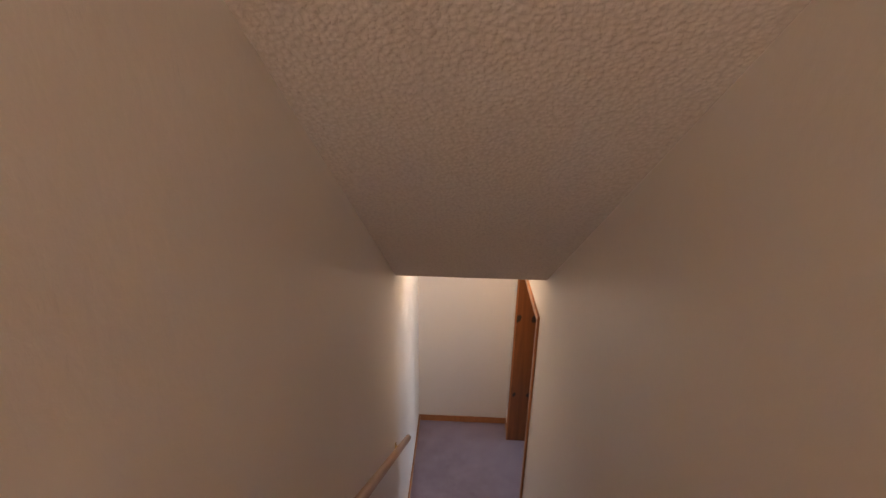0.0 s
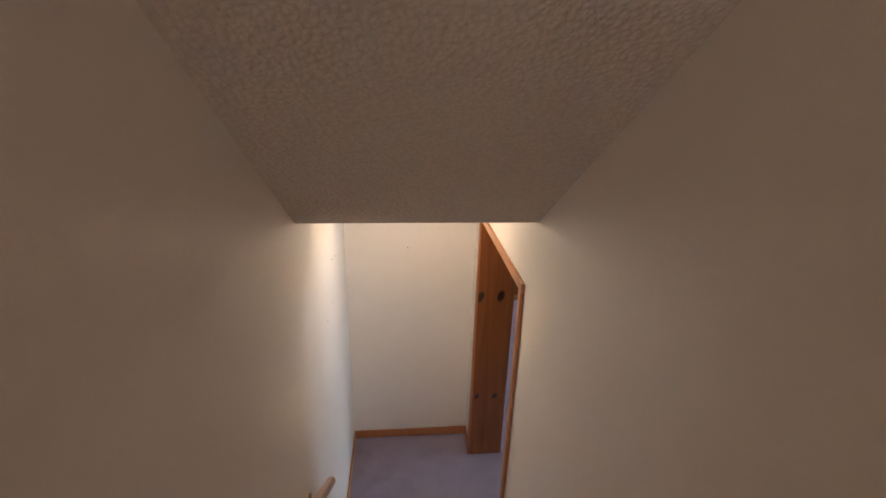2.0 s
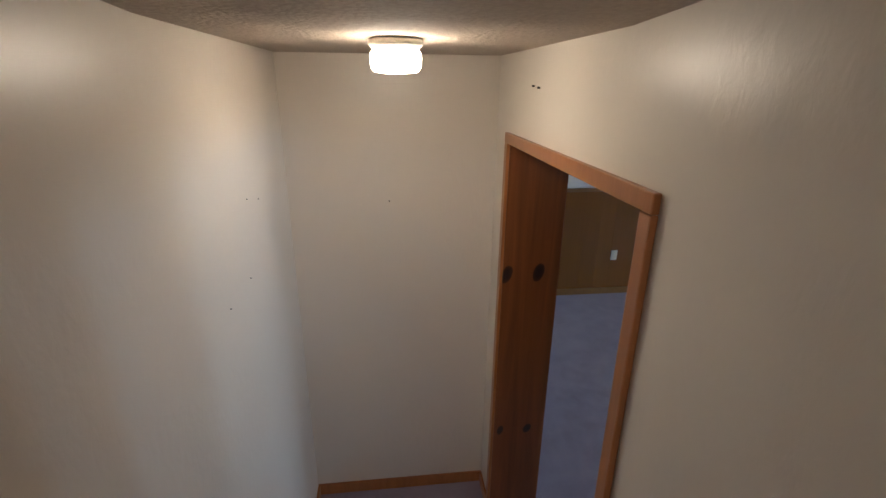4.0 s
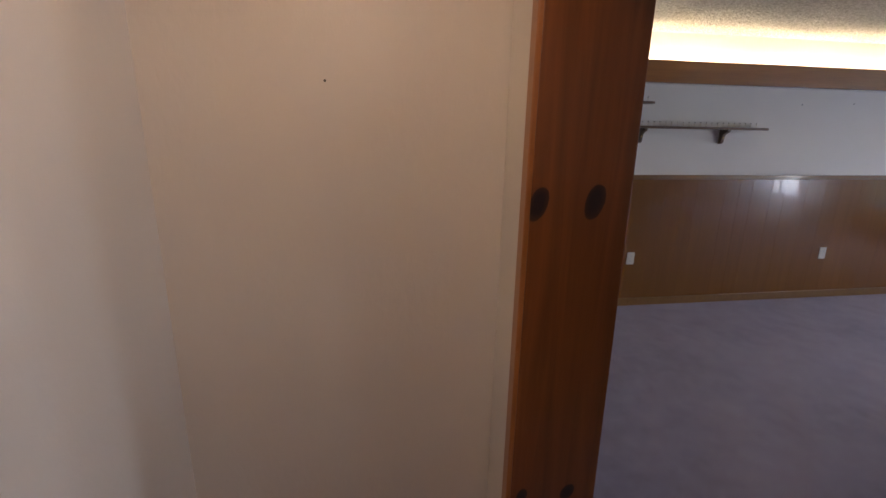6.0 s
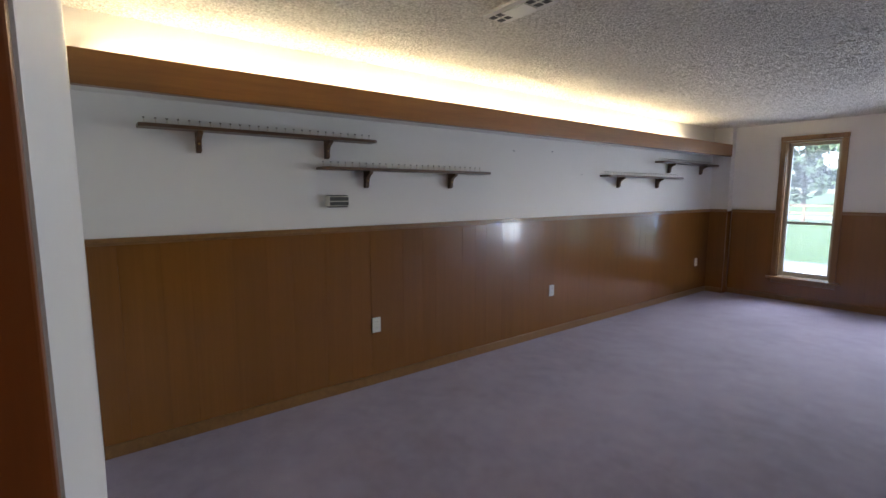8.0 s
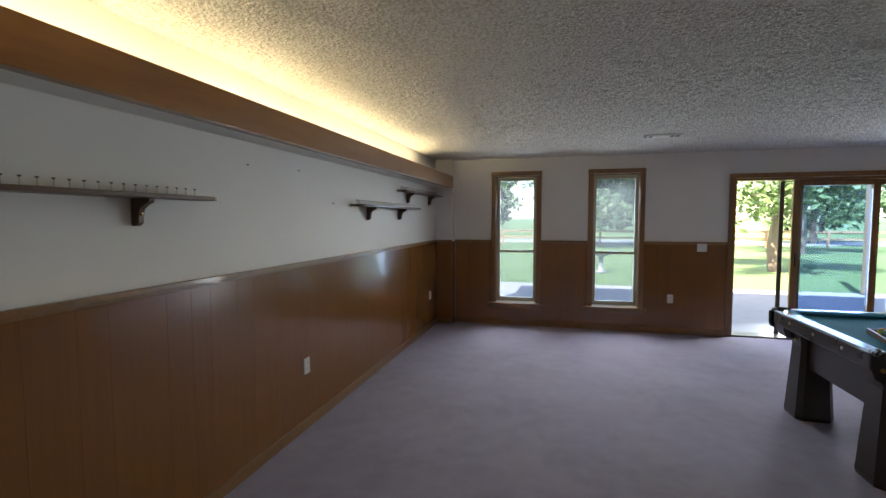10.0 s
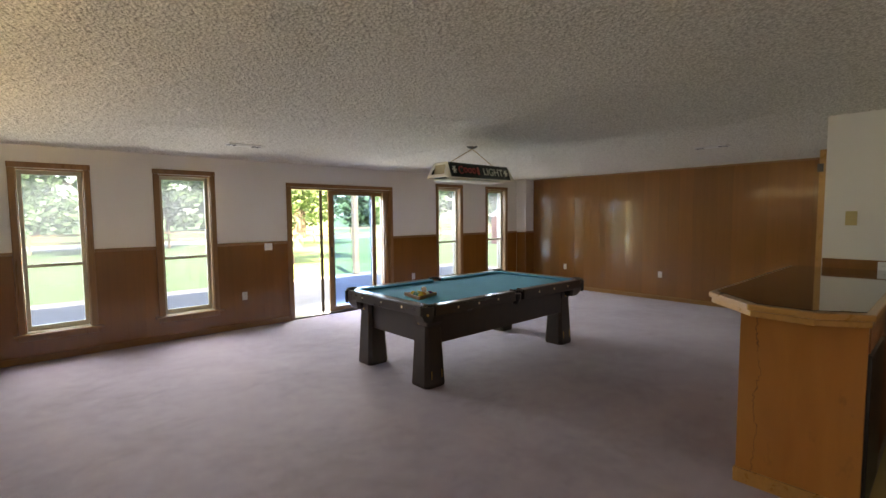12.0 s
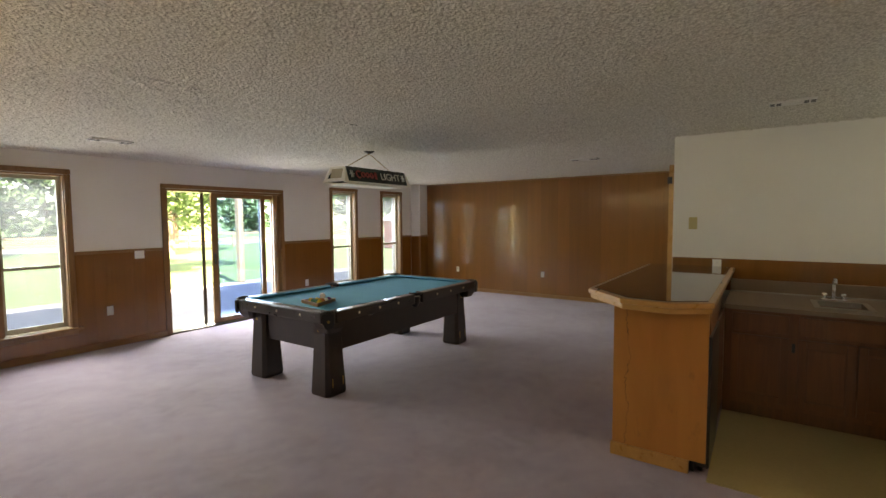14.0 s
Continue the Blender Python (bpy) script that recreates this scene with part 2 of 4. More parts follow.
def bar_panel_material():
    """Honey veneer with dark crooked mineral lines."""
    m = Mat("veined honey panel", 0.36, coat=0.2)
    g = m.noise(m.stretch(4, 4, 0.6), 1.0, 6, 0.55, 0.8)
    c = m.ramp(g, [(0.3, (0.36, 0.135, 0.028)), (0.7, (0.47, 0.195, 0.046))])
    sep = m.node("ShaderNodeSeparateXYZ", Vector=m.co).outputs
    wob = m.math("MULTIPLY", m.math("SUBTRACT", m.noise(m.stretch(1, 1, 1), 5, 5, 0.65), 0.5), 0.20)
    line = m.math("ABSOLUTE", m.math("SUBTRACT", m.math("ADD", sep[1], wob), 1.43))
    gate = m.ramp(m.noise(m.stretch(1, 1, 1), 3.3, 2), [(0.46, (0,) * 3), (0.52, (1,) * 3)])
    mask = m.math("MULTIPLY", m.ramp(line, [(0.001, (0.85,) * 3), (0.0035, (0,) * 3)]), gate)
    c = m.mix(mask, c, (0.035, 0.015, 0.006))
    blot = m.ramp(m.noise(m.stretch(1, 2.2, 1.0), 4.6, 3), [(0.66, (0,) * 3), (0.78, (0.6,) * 3)])
    c = m.mix(blot, c, (0.15, 0.06, 0.02))
    m.color(c)
    m.bump(g, 0.0006, 0.3)
    return m.m


BARPANEL = bar_panel_material()
BARTOP = plain("dark glass bar top", (0.035, 0.026, 0.016), 0.05, 0, 0.6, 0.2, 20)


def glass_material(name, clear, veil):
    m = bpy.data.materials.new(name)
    m.use_nodes = True
    t = m.node_tree
    t.nodes.remove(t.nodes["Principled BSDF"])
    a = t.nodes.new("ShaderNodeBsdfTransparent")
    # transmission lowered and blued to tone down the bright view outdoors
    a.inputs[0].default_value = (clear * 0.80, clear * 0.93, clear * 1.08, 1)
    g = t.nodes.new("ShaderNodeBsdfGlossy")
    g.inputs["Roughness"].default_value = 0.02
    x = t.nodes.new("ShaderNodeMixShader")
    x.inputs[0].default_value = 0.04
    t.links.new(a.outputs[0], x.inputs[1])
    t.links.new(g.outputs[0], x.inputs[2])
    # translucent white imitates the milky glare over the view
    h = t.nodes.new("ShaderNodeBsdfTranslucent")
    h.inputs[0].default_value = (0.9, 0.93, 1.0, 1)
    y = t.nodes.new("ShaderNodeMixShader")
    y.inputs[0].default_value = veil
    t.links.new(x.outputs[0], y.inputs[1])
    t.links.new(h.outputs[0], y.inputs[2])
    t.links.new(y.outputs[0], t.nodes["Material Output"].inputs[0])
    return m


GLASS = glass_material("window glass", 0.56, 0.020)
DOORGLASS = glass_material("patio door glass", 0.84, 0.0)
TUBEM = glow("fluorescent tube", (1.0, 0.985, 0.75), TUBE)
GLOBEM = glow("lit opal glass", (1.0, 0.86, 0.68), GLOBE)


# ---- mesh helpers ----
def box(bm, x0, x1, y0, y1, z0, z1, bevel=0.0):
    r = bmesh.ops.create_cube(bm, size=1.0, matrix=Matrix.Translation(((x0 + x1) / 2, (y0 + y1) / 2, (z0 + z1) / 2)) @ Matrix.Diagonal((x1 - x0, y1 - y0, z1 - z0, 1)))
    if bevel:
        edges = list({e for v in r["verts"] for e in v.link_edges})
        bmesh.ops.bevel(bm, geom=edges, offset=bevel, segments=2, affect="EDGES", profile=0.6)
    return bm


def one(x0, x1, y0, y1, z0, z1, bevel=0.0):
    return box(bmesh.new(), x0, x1, y0, y1, z0, z1, bevel)


def prism(bm, pts, lo, hi, axis="z", bevel=0.0):
    """A solid from an outline: pts in the other two axes, from lo to hi along axis."""
    def at(p, h):
        return {"z": (p[0], p[1], h), "y": (p[0], h, p[1]), "x": (h, p[0], p[1])}[axis]
    a = [bm.verts.new(at(p, lo)) for p in pts]
    b = [bm.verts.new(at(p, hi)) for p in pts]
    n = len(pts)
    fs = [bm.faces.new(a[::-1]), bm.faces.new(b)]
    for i in range(n):
        fs.append(bm.faces.new((a[i], a[(i + 1) % n], b[(i + 1) % n], b[i])))
    bmesh.ops.recalc_face_normals(bm, faces=fs)
    if bevel:
        edges = list({e for f in fs for e in f.edges})
        bmesh.ops.bevel(bm, geom=edges, offset=bevel, segments=2, affect="EDGES", profile=0.6)
    return bm


def tube(bm, p, q, r0, r1=None, seg=10):
    p, q = Vector(p), Vector(q)
    m = Matrix.Translation((p + q) / 2) @ (q - p).to_track_quat("Z", "Y").to_matrix().to_4x4()
    bmesh.ops.create_cone(bm, cap_ends=True, segments=seg, radius1=r0, radius2=r0 if r1 is None else r1, depth=(q - p).length, matrix=m)
    return bm


def lathe(bm, profile, seg=24, m=Matrix.Identity(4)):
    rings = []
    for r, z in profile:
        rings.append([bm.verts.new(m @ Vector((r * math.cos(a), r * math.sin(a), z))) for a in (2 * math.pi * k / seg for k in range(seg))])
    for a, b in zip(rings, rings[1:]):
        for k in range(seg):
            bm.faces.new((a[k], a[(k + 1) % seg], b[(k + 1) % seg], b[k]))
    bm.faces.new(rings[0][::-1])
    bm.faces.new(rings[-1])
    bmesh.ops.recalc_face_normals(bm, faces=bm.faces)
    return bm


def meshed(name, bm, material, smooth=False):
    me = bpy.data.meshes.new(name)
    bm.to_mesh(me)
    bm.free()
    me.materials.append(material)
    if smooth:
        for p in me.polygons:
            p.use_smooth = True
    return me


def part(name, bm, material, parent, label="", smooth=False):
    ob = new(name, meshed(name, bm, material, smooth))
    ob.parent = parent
    return tagged(ob, label)


def thing(name, at, label, category, group="", turn=0.0):
    ob = new(name)
    ob.empty_display_size = 0.1
    ob.matrix_basis = pose(*at, 0, 0, turn)
    return tagged(ob, label, category, group)


def solid(name, bm, material, label, category, kind="", group="", smooth=False):
    return tagged(new(name, meshed(name, bm, material, smooth)), label, category, group, kind)


def setting(name, bm, material, label, category):
    return solid(name, bm, material, label, category, "structure")


# ---- plan: shelf wall at x 0, window wall at y 7.52, panelled wall at x 9.65 ----
CEIL = 2.405
NORTH = 7.52
EAST = 9.65
SOUTH = -0.02
ALCOVE = -0.20
RAIL = 1.235
WINDOWS = [(0.806, 1.516), (2.147, 2.877), (6.886, 7.614), (8.305, 9.018)]
DOOR = (3.878, 5.845)
CASE = 0.058       # casing width
WZ = (0.33, 2.15)  # window opening
DZ = 2.05

setting("floor", one(-0.2, EAST + 0.2, -1.5, NORTH + 0.02, -0.15, 0.0), CARPET, "worn mauve grey carpet with faint stains", "carpet")
setting("floor_vinyl", one(3.95, 6.02, ALCOVE, 0.955, 0.001, 0.006), VINYL, "yellowed vinyl flooring behind the bar", "vinyl floor")
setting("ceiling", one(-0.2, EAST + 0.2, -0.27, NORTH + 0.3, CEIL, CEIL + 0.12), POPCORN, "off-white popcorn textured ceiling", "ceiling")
wall_west = setting("wall_west", one(-0.2, 0, SOUTH - 0.25, NORTH + 0.3, 0, CEIL), WHITE, "white painted wall above brown panelling", "wall")
wall_east = setting("wall_east", one(EAST + 0.012, EAST + 0.2, SOUTH - 0.25, NORTH + 0.3, 0, CEIL), CABINET, "wall behind full-height oak panelling", "wall")

# window wall in pieces round its openings
bm = bmesh.new()
cuts = sorted([(a + CASE, b - CASE, *WZ) for a, b in WINDOWS] + [(DOOR[0] + CASE, DOOR[1] - CASE, 0.0, DZ)])
x = 0.0
for a, b, z0, z1 in cuts:
    box(bm, x, a, NORTH, NORTH + 0.24, 0, CEIL)
    box(bm, a, b, NORTH, NORTH + 0.24, z1, CEIL)
    if z0 > 0:
        box(bm, a, b, NORTH, NORTH + 0.24, 0, z0)
    x = b
box(bm, x, EAST + 0.012, NORTH, NORTH + 0.24, 0, CEIL)
wall_north = setting("wall_north", bm, WHITE, "white painted wall with tall windows and patio door", "wall")
bm = bmesh.new()
box(bm, 0, 0.25, 7.38, NORTH, 0, CEIL, 0.004)
pil_w = setting("pilaster_west", bm, WHITE, "boxed corner post, white above brown panelling", "pilaster")
pil_e = setting("pilaster_east", one(9.36, EAST, 7.26, NORTH, 0, CEIL, 0.004), WHITE, "boxed corner post beside oak panelling", "pilaster")
# unseen upper wall, there to cast the house shadow with the roof
setting("wall_outside", one(-0.2, EAST + 0.2, NORTH + 0.242, NORTH + 0.30, CEIL, 5.6), BRICKM, "unseen outside wall added above the patio door", "wall")

# south side: doorway to the stairs
OX0, OX1, OZ = 2.735, 3.778, 2.03
bm = bmesh.new()
box(bm, 0, OX0 - 0.018, -0.27, SOUTH, 0, CEIL)
box(bm, OX1 + 0.018, 3.93, -0.27, SOUTH, 0, CEIL)
box(bm, 3.93, EAST + 0.012, -0.27, ALCOVE, 0, CEIL)
box(bm, OX0 - 0.018, OX1 + 0.018, -0.27, SOUTH, OZ + 0.018, CEIL)
setting("wall_south", bm, WHITE, "white wall with the doorway from the stairs", "wall")
xa, xb, zh = OX0 - 0.018, OX1 + 0.018, OZ + 0.018
bm = prism(bmesh.new(), [(2.36, 0), (xa, 0), (xa, zh), (xb, zh), (xb, 0), (10.0, 0), (10.0, 5.2), (2.36, 5.2)], -0.28, -0.2705, "y")
setting("wall_stair_core", one(2.36, 10.0, -0.27, -0.13, CEIL + 0.125, 5.2), STAIR, "upper wall behind the stair plaster", "wall")
setting("wall_stair_right", bm, STAIR, "cream trowelled stair wall with pine doorway", "wall")
setting("wall_stair_left", one(2.36, 10.0, -1.40, -1.24, 0, 5.2), STAIR, "cream trowelled stair wall with handrail", "wall")
setting("wall_stair_end", one(2.36, 2.48, -1.24, -0.28, 0, 5.2), STAIR, "cream wall at the foot of the stairs", "wall")
bm = bmesh.new()
for a in ((10.0, 10.14, -1.40, -1.14, 0, 5.2), (10.0, 10.14, -0.40, -0.13, 0, 5.2), (10.0, 10.14, -1.14, -0.40, 0, 3.75), (10.0, 10.14, -1.14, -0.40, 4.86, 5.2)):
    box(bm, *a)
setting("wall_upstairs", bm, STAIR, "unseen upper hall end wall with an opening for the fill lamp", "wall")
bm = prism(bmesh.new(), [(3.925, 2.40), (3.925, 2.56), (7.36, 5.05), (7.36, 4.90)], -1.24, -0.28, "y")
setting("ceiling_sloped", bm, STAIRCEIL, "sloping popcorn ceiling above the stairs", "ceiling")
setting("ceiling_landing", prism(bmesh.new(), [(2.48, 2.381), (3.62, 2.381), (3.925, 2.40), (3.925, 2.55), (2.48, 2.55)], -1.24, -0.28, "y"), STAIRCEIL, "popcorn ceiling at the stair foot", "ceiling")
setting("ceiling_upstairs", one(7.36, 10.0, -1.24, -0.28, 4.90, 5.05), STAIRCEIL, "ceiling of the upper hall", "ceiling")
setting("floor_upstairs", one(7.33, 10.0, -1.24, -0.28, 2.55, 2.70), CARPET, "carpeted upper hall floor", "carpet")
stairs = thing("staircase", (3.95, -0.76, 0), "straight carpeted staircase between cream walls", "stairs")
tagged(stairs, kind="structure")
for i in range(13):
    part("step", one(0.26 * i, 0.26 * (i + 1) + 0.02 * (i < 12), -0.478, 0.478, 0 if i == 0 else 0.1929 * i - 0.05, 0.1929 * (i + 1), 0.012), CARPET, stairs)

# unseen warm lamp, added to light the stairs from above
lamp = new("upstairs_fill", bpy.data.lights.new("upstairs_fill", "AREA"))
lamp.data.shape = "RECTANGLE"
lamp.data.size, lamp.data.size_y = 0.72, 1.06
lamp.data.energy = UP_LAMP
lamp.data.color = (1.0, 0.74, 0.54)
lamp.matrix_world = look((10.05, -0.77, 4.31), (7.0, -0.77, 3.3))

# doorway lining and casing
lining = thing("door_lining", (0, 0, 0), "knotty pine doorway lining with large dark knots", "doorway")
tagged(lining, kind="structure")
part("jamb", one(OX0 - 0.018, OX0, -0.285, -0.022, 0, OZ + 0.018, 0.002), PINE, lining, "pine jamb with four dark knots")
part("jamb", one(OX1, OX1 + 0.018, -0.285, -0.022, 0, OZ + 0.018, 0.002), PINETRIM, lining)
part("head", one(OX0, OX1, -0.285, -0.022, OZ, OZ + 0.018, 0.002), PINETRIM, lining)
for ya, yb in ((-0.298, -0.281),):
    part("casing", one(OX0 - 0.047, OX0 - 0.004, ya, yb, 0, OZ + 0.004, 0.004), PINETRIM, lining)
    part("casing", one(OX1 + 0.004, OX1 + 0.047, ya, yb, 0, OZ + 0.004, 0.004), PINETRIM, lining)
    part("casing", one(OX0 - 0.047, OX1 + 0.047, ya, yb, OZ + 0.005, OZ + 0.048, 0.004), PINETRIM, lining)
for i, (x0, x1, y0, y1) in enumerate(((2.481, 2.493, -1.238, -0.282), (2.495, 2.685, -0.2935, -0.2815), (2.495, 3.93, -1.2385, -1.2265))):
    setting("baseboard", one(x0, x1, y0, y1, 0, 0.072, 0.003), PINETRIM, "narrow reddish wooden baseboard", "baseboard")
# unseen slab, set so that its shadow covers the patio
setting("roof", one(-0.5, EAST + 0.5, -4.0, NORTH + 0.4, 5.6, 5.75), GREYROOF, "unseen flat roof slab added to shade the patio", "roof")


def grains(x0, x1, y0, y1, step):
    """Sprayed popcorn grains on the ceiling."""
    nx, ny = int((x1 - x0) / step) + 1, int((y1 - y0) / step) + 1
    rng = np.random.default_rng(int(x0 * 10 + y1 * 10))
    f = rng.normal(size=(nx, ny))
    g = np.zeros_like(f)
    for dx in (-1, 0, 1):
        for dy in (-1, 0, 1):
            g += np.roll(f, (dx, dy), (0, 1)) * (1.0 if dx == dy == 0 else 0.28)
    g /= g.std()
    h = np.clip(g + 0.35, 0, 2.2) * step * 0.34
    inner = np.zeros((nx, ny))
    inner[1:-1, 1:-1] = 1
    xs = np.linspace(x0, x1, nx)[:, None] + rng.uniform(-0.3, 0.3, (nx, ny)) * step * inner
    ys = np.linspace(y0, y1, ny)[None, :] + rng.uniform(-0.3, 0.3, (nx, ny)) * step * inner
    co = np.stack([xs, ys, CEIL - 0.001 - h], -1).reshape(-1, 3)
    i = np.arange(nx * ny).reshape(nx, ny)
    q = np.stack([i[:-1, :-1], i[:-1, 1:], i[1:, 1:], i[1:, :-1]], -1).reshape(-1, 4)
    me = bpy.data.meshes.new("ceiling_grains")
    me.vertices.add(len(co))
    me.vertices.foreach_set("co", co.ravel())
    me.loops.add(q.size)
    me.loops.foreach_set("vertex_index", q.ravel().astype(np.int32))
    me.polygons.add(len(q))
    me.polygons.foreach_set("loop_start", np.arange(0, q.size, 4, dtype=np.int32))
    me.update(calc_edges=True)
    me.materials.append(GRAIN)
    tagged(new("ceiling_grains", me), "coarse sprayed popcorn grains on the ceiling", "ceiling texture", kind="stuff")


grains(0.0, 4.7, SOUTH, 3.6, 0.0065)
grains(4.7, EAST, ALCOVE, NORTH, 0.0115)
grains(0.0, 4.7, 3.6, NORTH, 0.0115)

# white partition behind the sink
setting("wall_partition", one(6.02, 6.14, ALCOVE, 1.47, 0, CEIL), WHITE, "white partition wall beside the bar", "wall")
casing = thing("partition_casing", (6.02, 1.47, 0), "wooden door casing on the partition edge", "trim")
tagged(casing, kind="structure")
part("board", one(0.03, 0.10, 0.001, 0.05, 0, 2.13, 0.004), BAREDGE, casing)
part("hinge", one(0.020, 0.0295, 0.02, 0.062, 1.94, 2.01, 0.002), BLACK, casing, "black metal hinge")


# ---- panelling: single planks ----
PLANKS = {}


def plank(w, h, axis, material, t=0.012):
    key = (round(w, 3), round(h, 3), axis, material.name)
    if key not in PLANKS:
        b = bmesh.new()
        g = 0.0005
        pts = [(0, 0), (0, t - g), (g, t), (w - g, t), (w, t - g), (w, 0)]
        if axis == "y":
            pts = [(p[1], p[0]) for p in pts]
        elif axis == "-y":
            pts = [(-p[1], p[0]) for p in pts]
        else:
            pts = [(p[0], -p[1]) for p in pts]
        prism(b, pts, 0, h)
        PLANKS[key] = meshed("plank", b, material)
    return PLANKS[key]


WIDTHS = (0.132, 0.205, 0.168, 0.29, 0.15, 0.235, 0.19)


def panelling(parent, axis, at, lo, hi, z0, z1, material):
    """Planks of random widths side by side on a wall."""
    p, k = lo, int(lo * 7) % 7
    while p < hi - 0.002:
        w = min(WIDTHS[k % 7], hi - p)
        if hi - p - w < 0.03:
            w = hi - p
        ob = new("plank", plank(w - 0.0003, z1 - z0, axis, material))
        ob.parent = parent
        ob.location = (at, p, z0) if axis != "x" else (p, at, z0)
        p += w
        k += 3 if k % 2 else 1


def dado(parent, axis, at, lo, hi):
    panelling(parent, axis, at, lo, hi, 0.0, RAIL - 0.025, PANEL)
    d = {"y": 1, "-y": -1, "x": -1}[axis]
    for nm, t, z0, z1 in (("chair_rail", 0.026, RAIL - 0.024, RAIL), ("chair_rail", 0.019, RAIL - 0.040, RAIL - 0.0245), ("baseboard", 0.024, 0.0, 0.075)):
        a, b = (at + d * 0.0125, at + d * t) if nm == "baseboard" or z1 < RAIL else (at, at + d * t)
        a, b = min(a, b), max(a, b)
        bm = one(a, b, lo, hi, z0, z1, 0.003) if axis != "x" else one(lo, hi, a, b, z0, z1, 0.003)
        part(nm, bm, TRIM, parent)


dado(wall_west, "y", 0.0, SOUTH + 0.002, 7.378)
edges = [0.262] + [v for a, b in sorted(WINDOWS + [DOOR]) for v in (a, b)] + [9.346]
for a, b in zip(edges[::2], edges[1::2]):
    dado(wall_north, "x", NORTH, a, b)
for a, b in WINDOWS:   # below the windows
    panelling(wall_north, "x", NORTH, a, b, 0.0, WZ[0] - 0.09, PANEL)
    part("baseboard", one(a, b, NORTH - 0.024, NORTH - 0.0125, 0, 0.075, 0.003), TRIM, wall_north)
dado(pil_w, "x", 7.38, 0.013, 0.25)
part("side_plank", one(0.2505, 0.260, 7.38, NORTH - 0.013, 0, RAIL - 0.025, 0.002), PANEL, pil_w)
part("side_plank", one(9.348, 9.3595, 7.26, NORTH - 0.013, 0, RAIL - 0.025, 0.002), PANEL, pil_e)
dado(pil_e, "x", 7.26, 9.36, EAST - 0.002)
panelling(wall_east, "-y", EAST + 0.012, SOUTH + 0.002, 7.258, 0.0, CEIL - 0.03, PANEL_E)
part("crown", one(EAST - 0.012, EAST + 0.011, SOUTH, 7.258, CEIL - 0.029, CEIL - 0.001, 0.003), TRIM, wall_east)
part("baseboard", one(EAST - 0.014, EAST - 0.0005, SOUTH, 7.258, 0, 0.075, 0.003), TRIM, wall_east)
bar_wall = setting("partition_panelling", one(6.008, 6.0195, ALCOVE, 1.465, 0.9, 1.20, 0.002), PANEL_E, "brown panel strip behind the sink", "panelling")


# ---- windows ----
def window(n, x0, x1):
    w = thing("window_%d" % n, ((x0 + x1) / 2, NORTH, 0), "tall narrow double-hung window in a brown wooden casing", "window")
    tagged(w, kind="structure")
    h = (x1 - x0) / 2
    i = h - CASE
    z0, z1 = WZ
    for s in (-1, 1):
        a, b = sorted((s * h, s * (i - 0.004)))
        part("casing", one(a, b, -0.020, -0.001, z0 - 0.03, z1 + 0.006, 0.005), CASING, w)
        a, b = sorted((s * i, s * (i - 0.016)))
        # right reveal gets a paler wood copy, daylight put into its colour
        part("reveal", one(a, b, 0.0, 0.20, z0 + 0.002, z1 - 0.002, 0.002), LIT_REVEAL if s > 0 else CASING, w)
        a, b = sorted((s * (i - 0.017), s * (i - 0.055)))
        part("stile", one(a, b, 0.085, 0.125, z0 + 0.006, z1 - 0.018, 0.004), SASH, w, "almond painted sash stile")
    part("casing", one(-h - 0.004, h + 0.004, -0.022, -0.001, z1 + 0.007, z1 + 0.066, 0.005), CASING, w)
    part("head", one(-i + 0.017, i - 0.017, 0.0, 0.20, z1 - 0.016, z1 - 0.001, 0.002), CASING, w)
    part("sill", one(-h - 0.045, h + 0.045, -0.062, 0.0, z0 - 0.032, z0 - 0.004, 0.006), CASING, w)
    part("sill", one(-i, i, 0.001, 0.235, z0 - 0.02, z0 + 0.004, 0.002), SASH, w)
    part("apron", one(-h, h, -0.018, -0.001, z0 - 0.088, z0 - 0.033, 0.004), CASING, w)
    g = i - 0.055
    part("rail", one(-g, g, 0.086, 0.124, z0 + 0.006, z0 + 0.062, 0.004), SASH, w)
    part("rail", one(-g, g, 0.086, 0.124, z1 - 0.06, z1 - 0.018, 0.004), SASH, w)
    part("rail", one(-g, g, 0.088, 0.122, 1.05, 1.085, 0.004), SASH, w, "meeting rail of the sash")
    for a, b in ((z0 + 0.062, 1.05), (1.085, z1 - 0.06)):
        p = part("pane", one(-g, g, 0.103, 0.107, a, b), GLASS, w)
        p.visible_shadow = False


for n, (a, b) in enumerate(WINDOWS):
    window(n + 1, a, b)


def skylight(x0, x1, z0, z1, y):
    """Adds a down-slanting lamp outside a glazed opening to strengthen the northern sky's daylight."""
    o = new("sky_fill", bpy.data.lights.new("sky_fill", "AREA"))
    o.data.shape = "RECTANGLE"
    o.data.size, o.data.size_y = x1 - x0, z1 - z0
    o.data.energy = SKYLIGHT * (x1 - x0) * (z1 - z0)
    o.data.color = (0.56, 0.75, 1.0)
    o.data.spread = radians(150)
    x, z, h = (x0 + x1) / 2, (z0 + z1) / 2, (z1 - z0) / 2
    o.matrix_world = look((x, y + h * 0.5, z), (x, y + h * 0.5 - 0.866, z - 0.5))


for a, b in WINDOWS:
    skylight(a + 0.12, b - 0.12, WZ[0] + 0.07, WZ[1] - 0.02, NORTH + 0.25)
skylight(DOOR[0] + 0.90, DOOR[1] - 0.16, 0.10, DZ - 0.02, NORTH + 0.25)

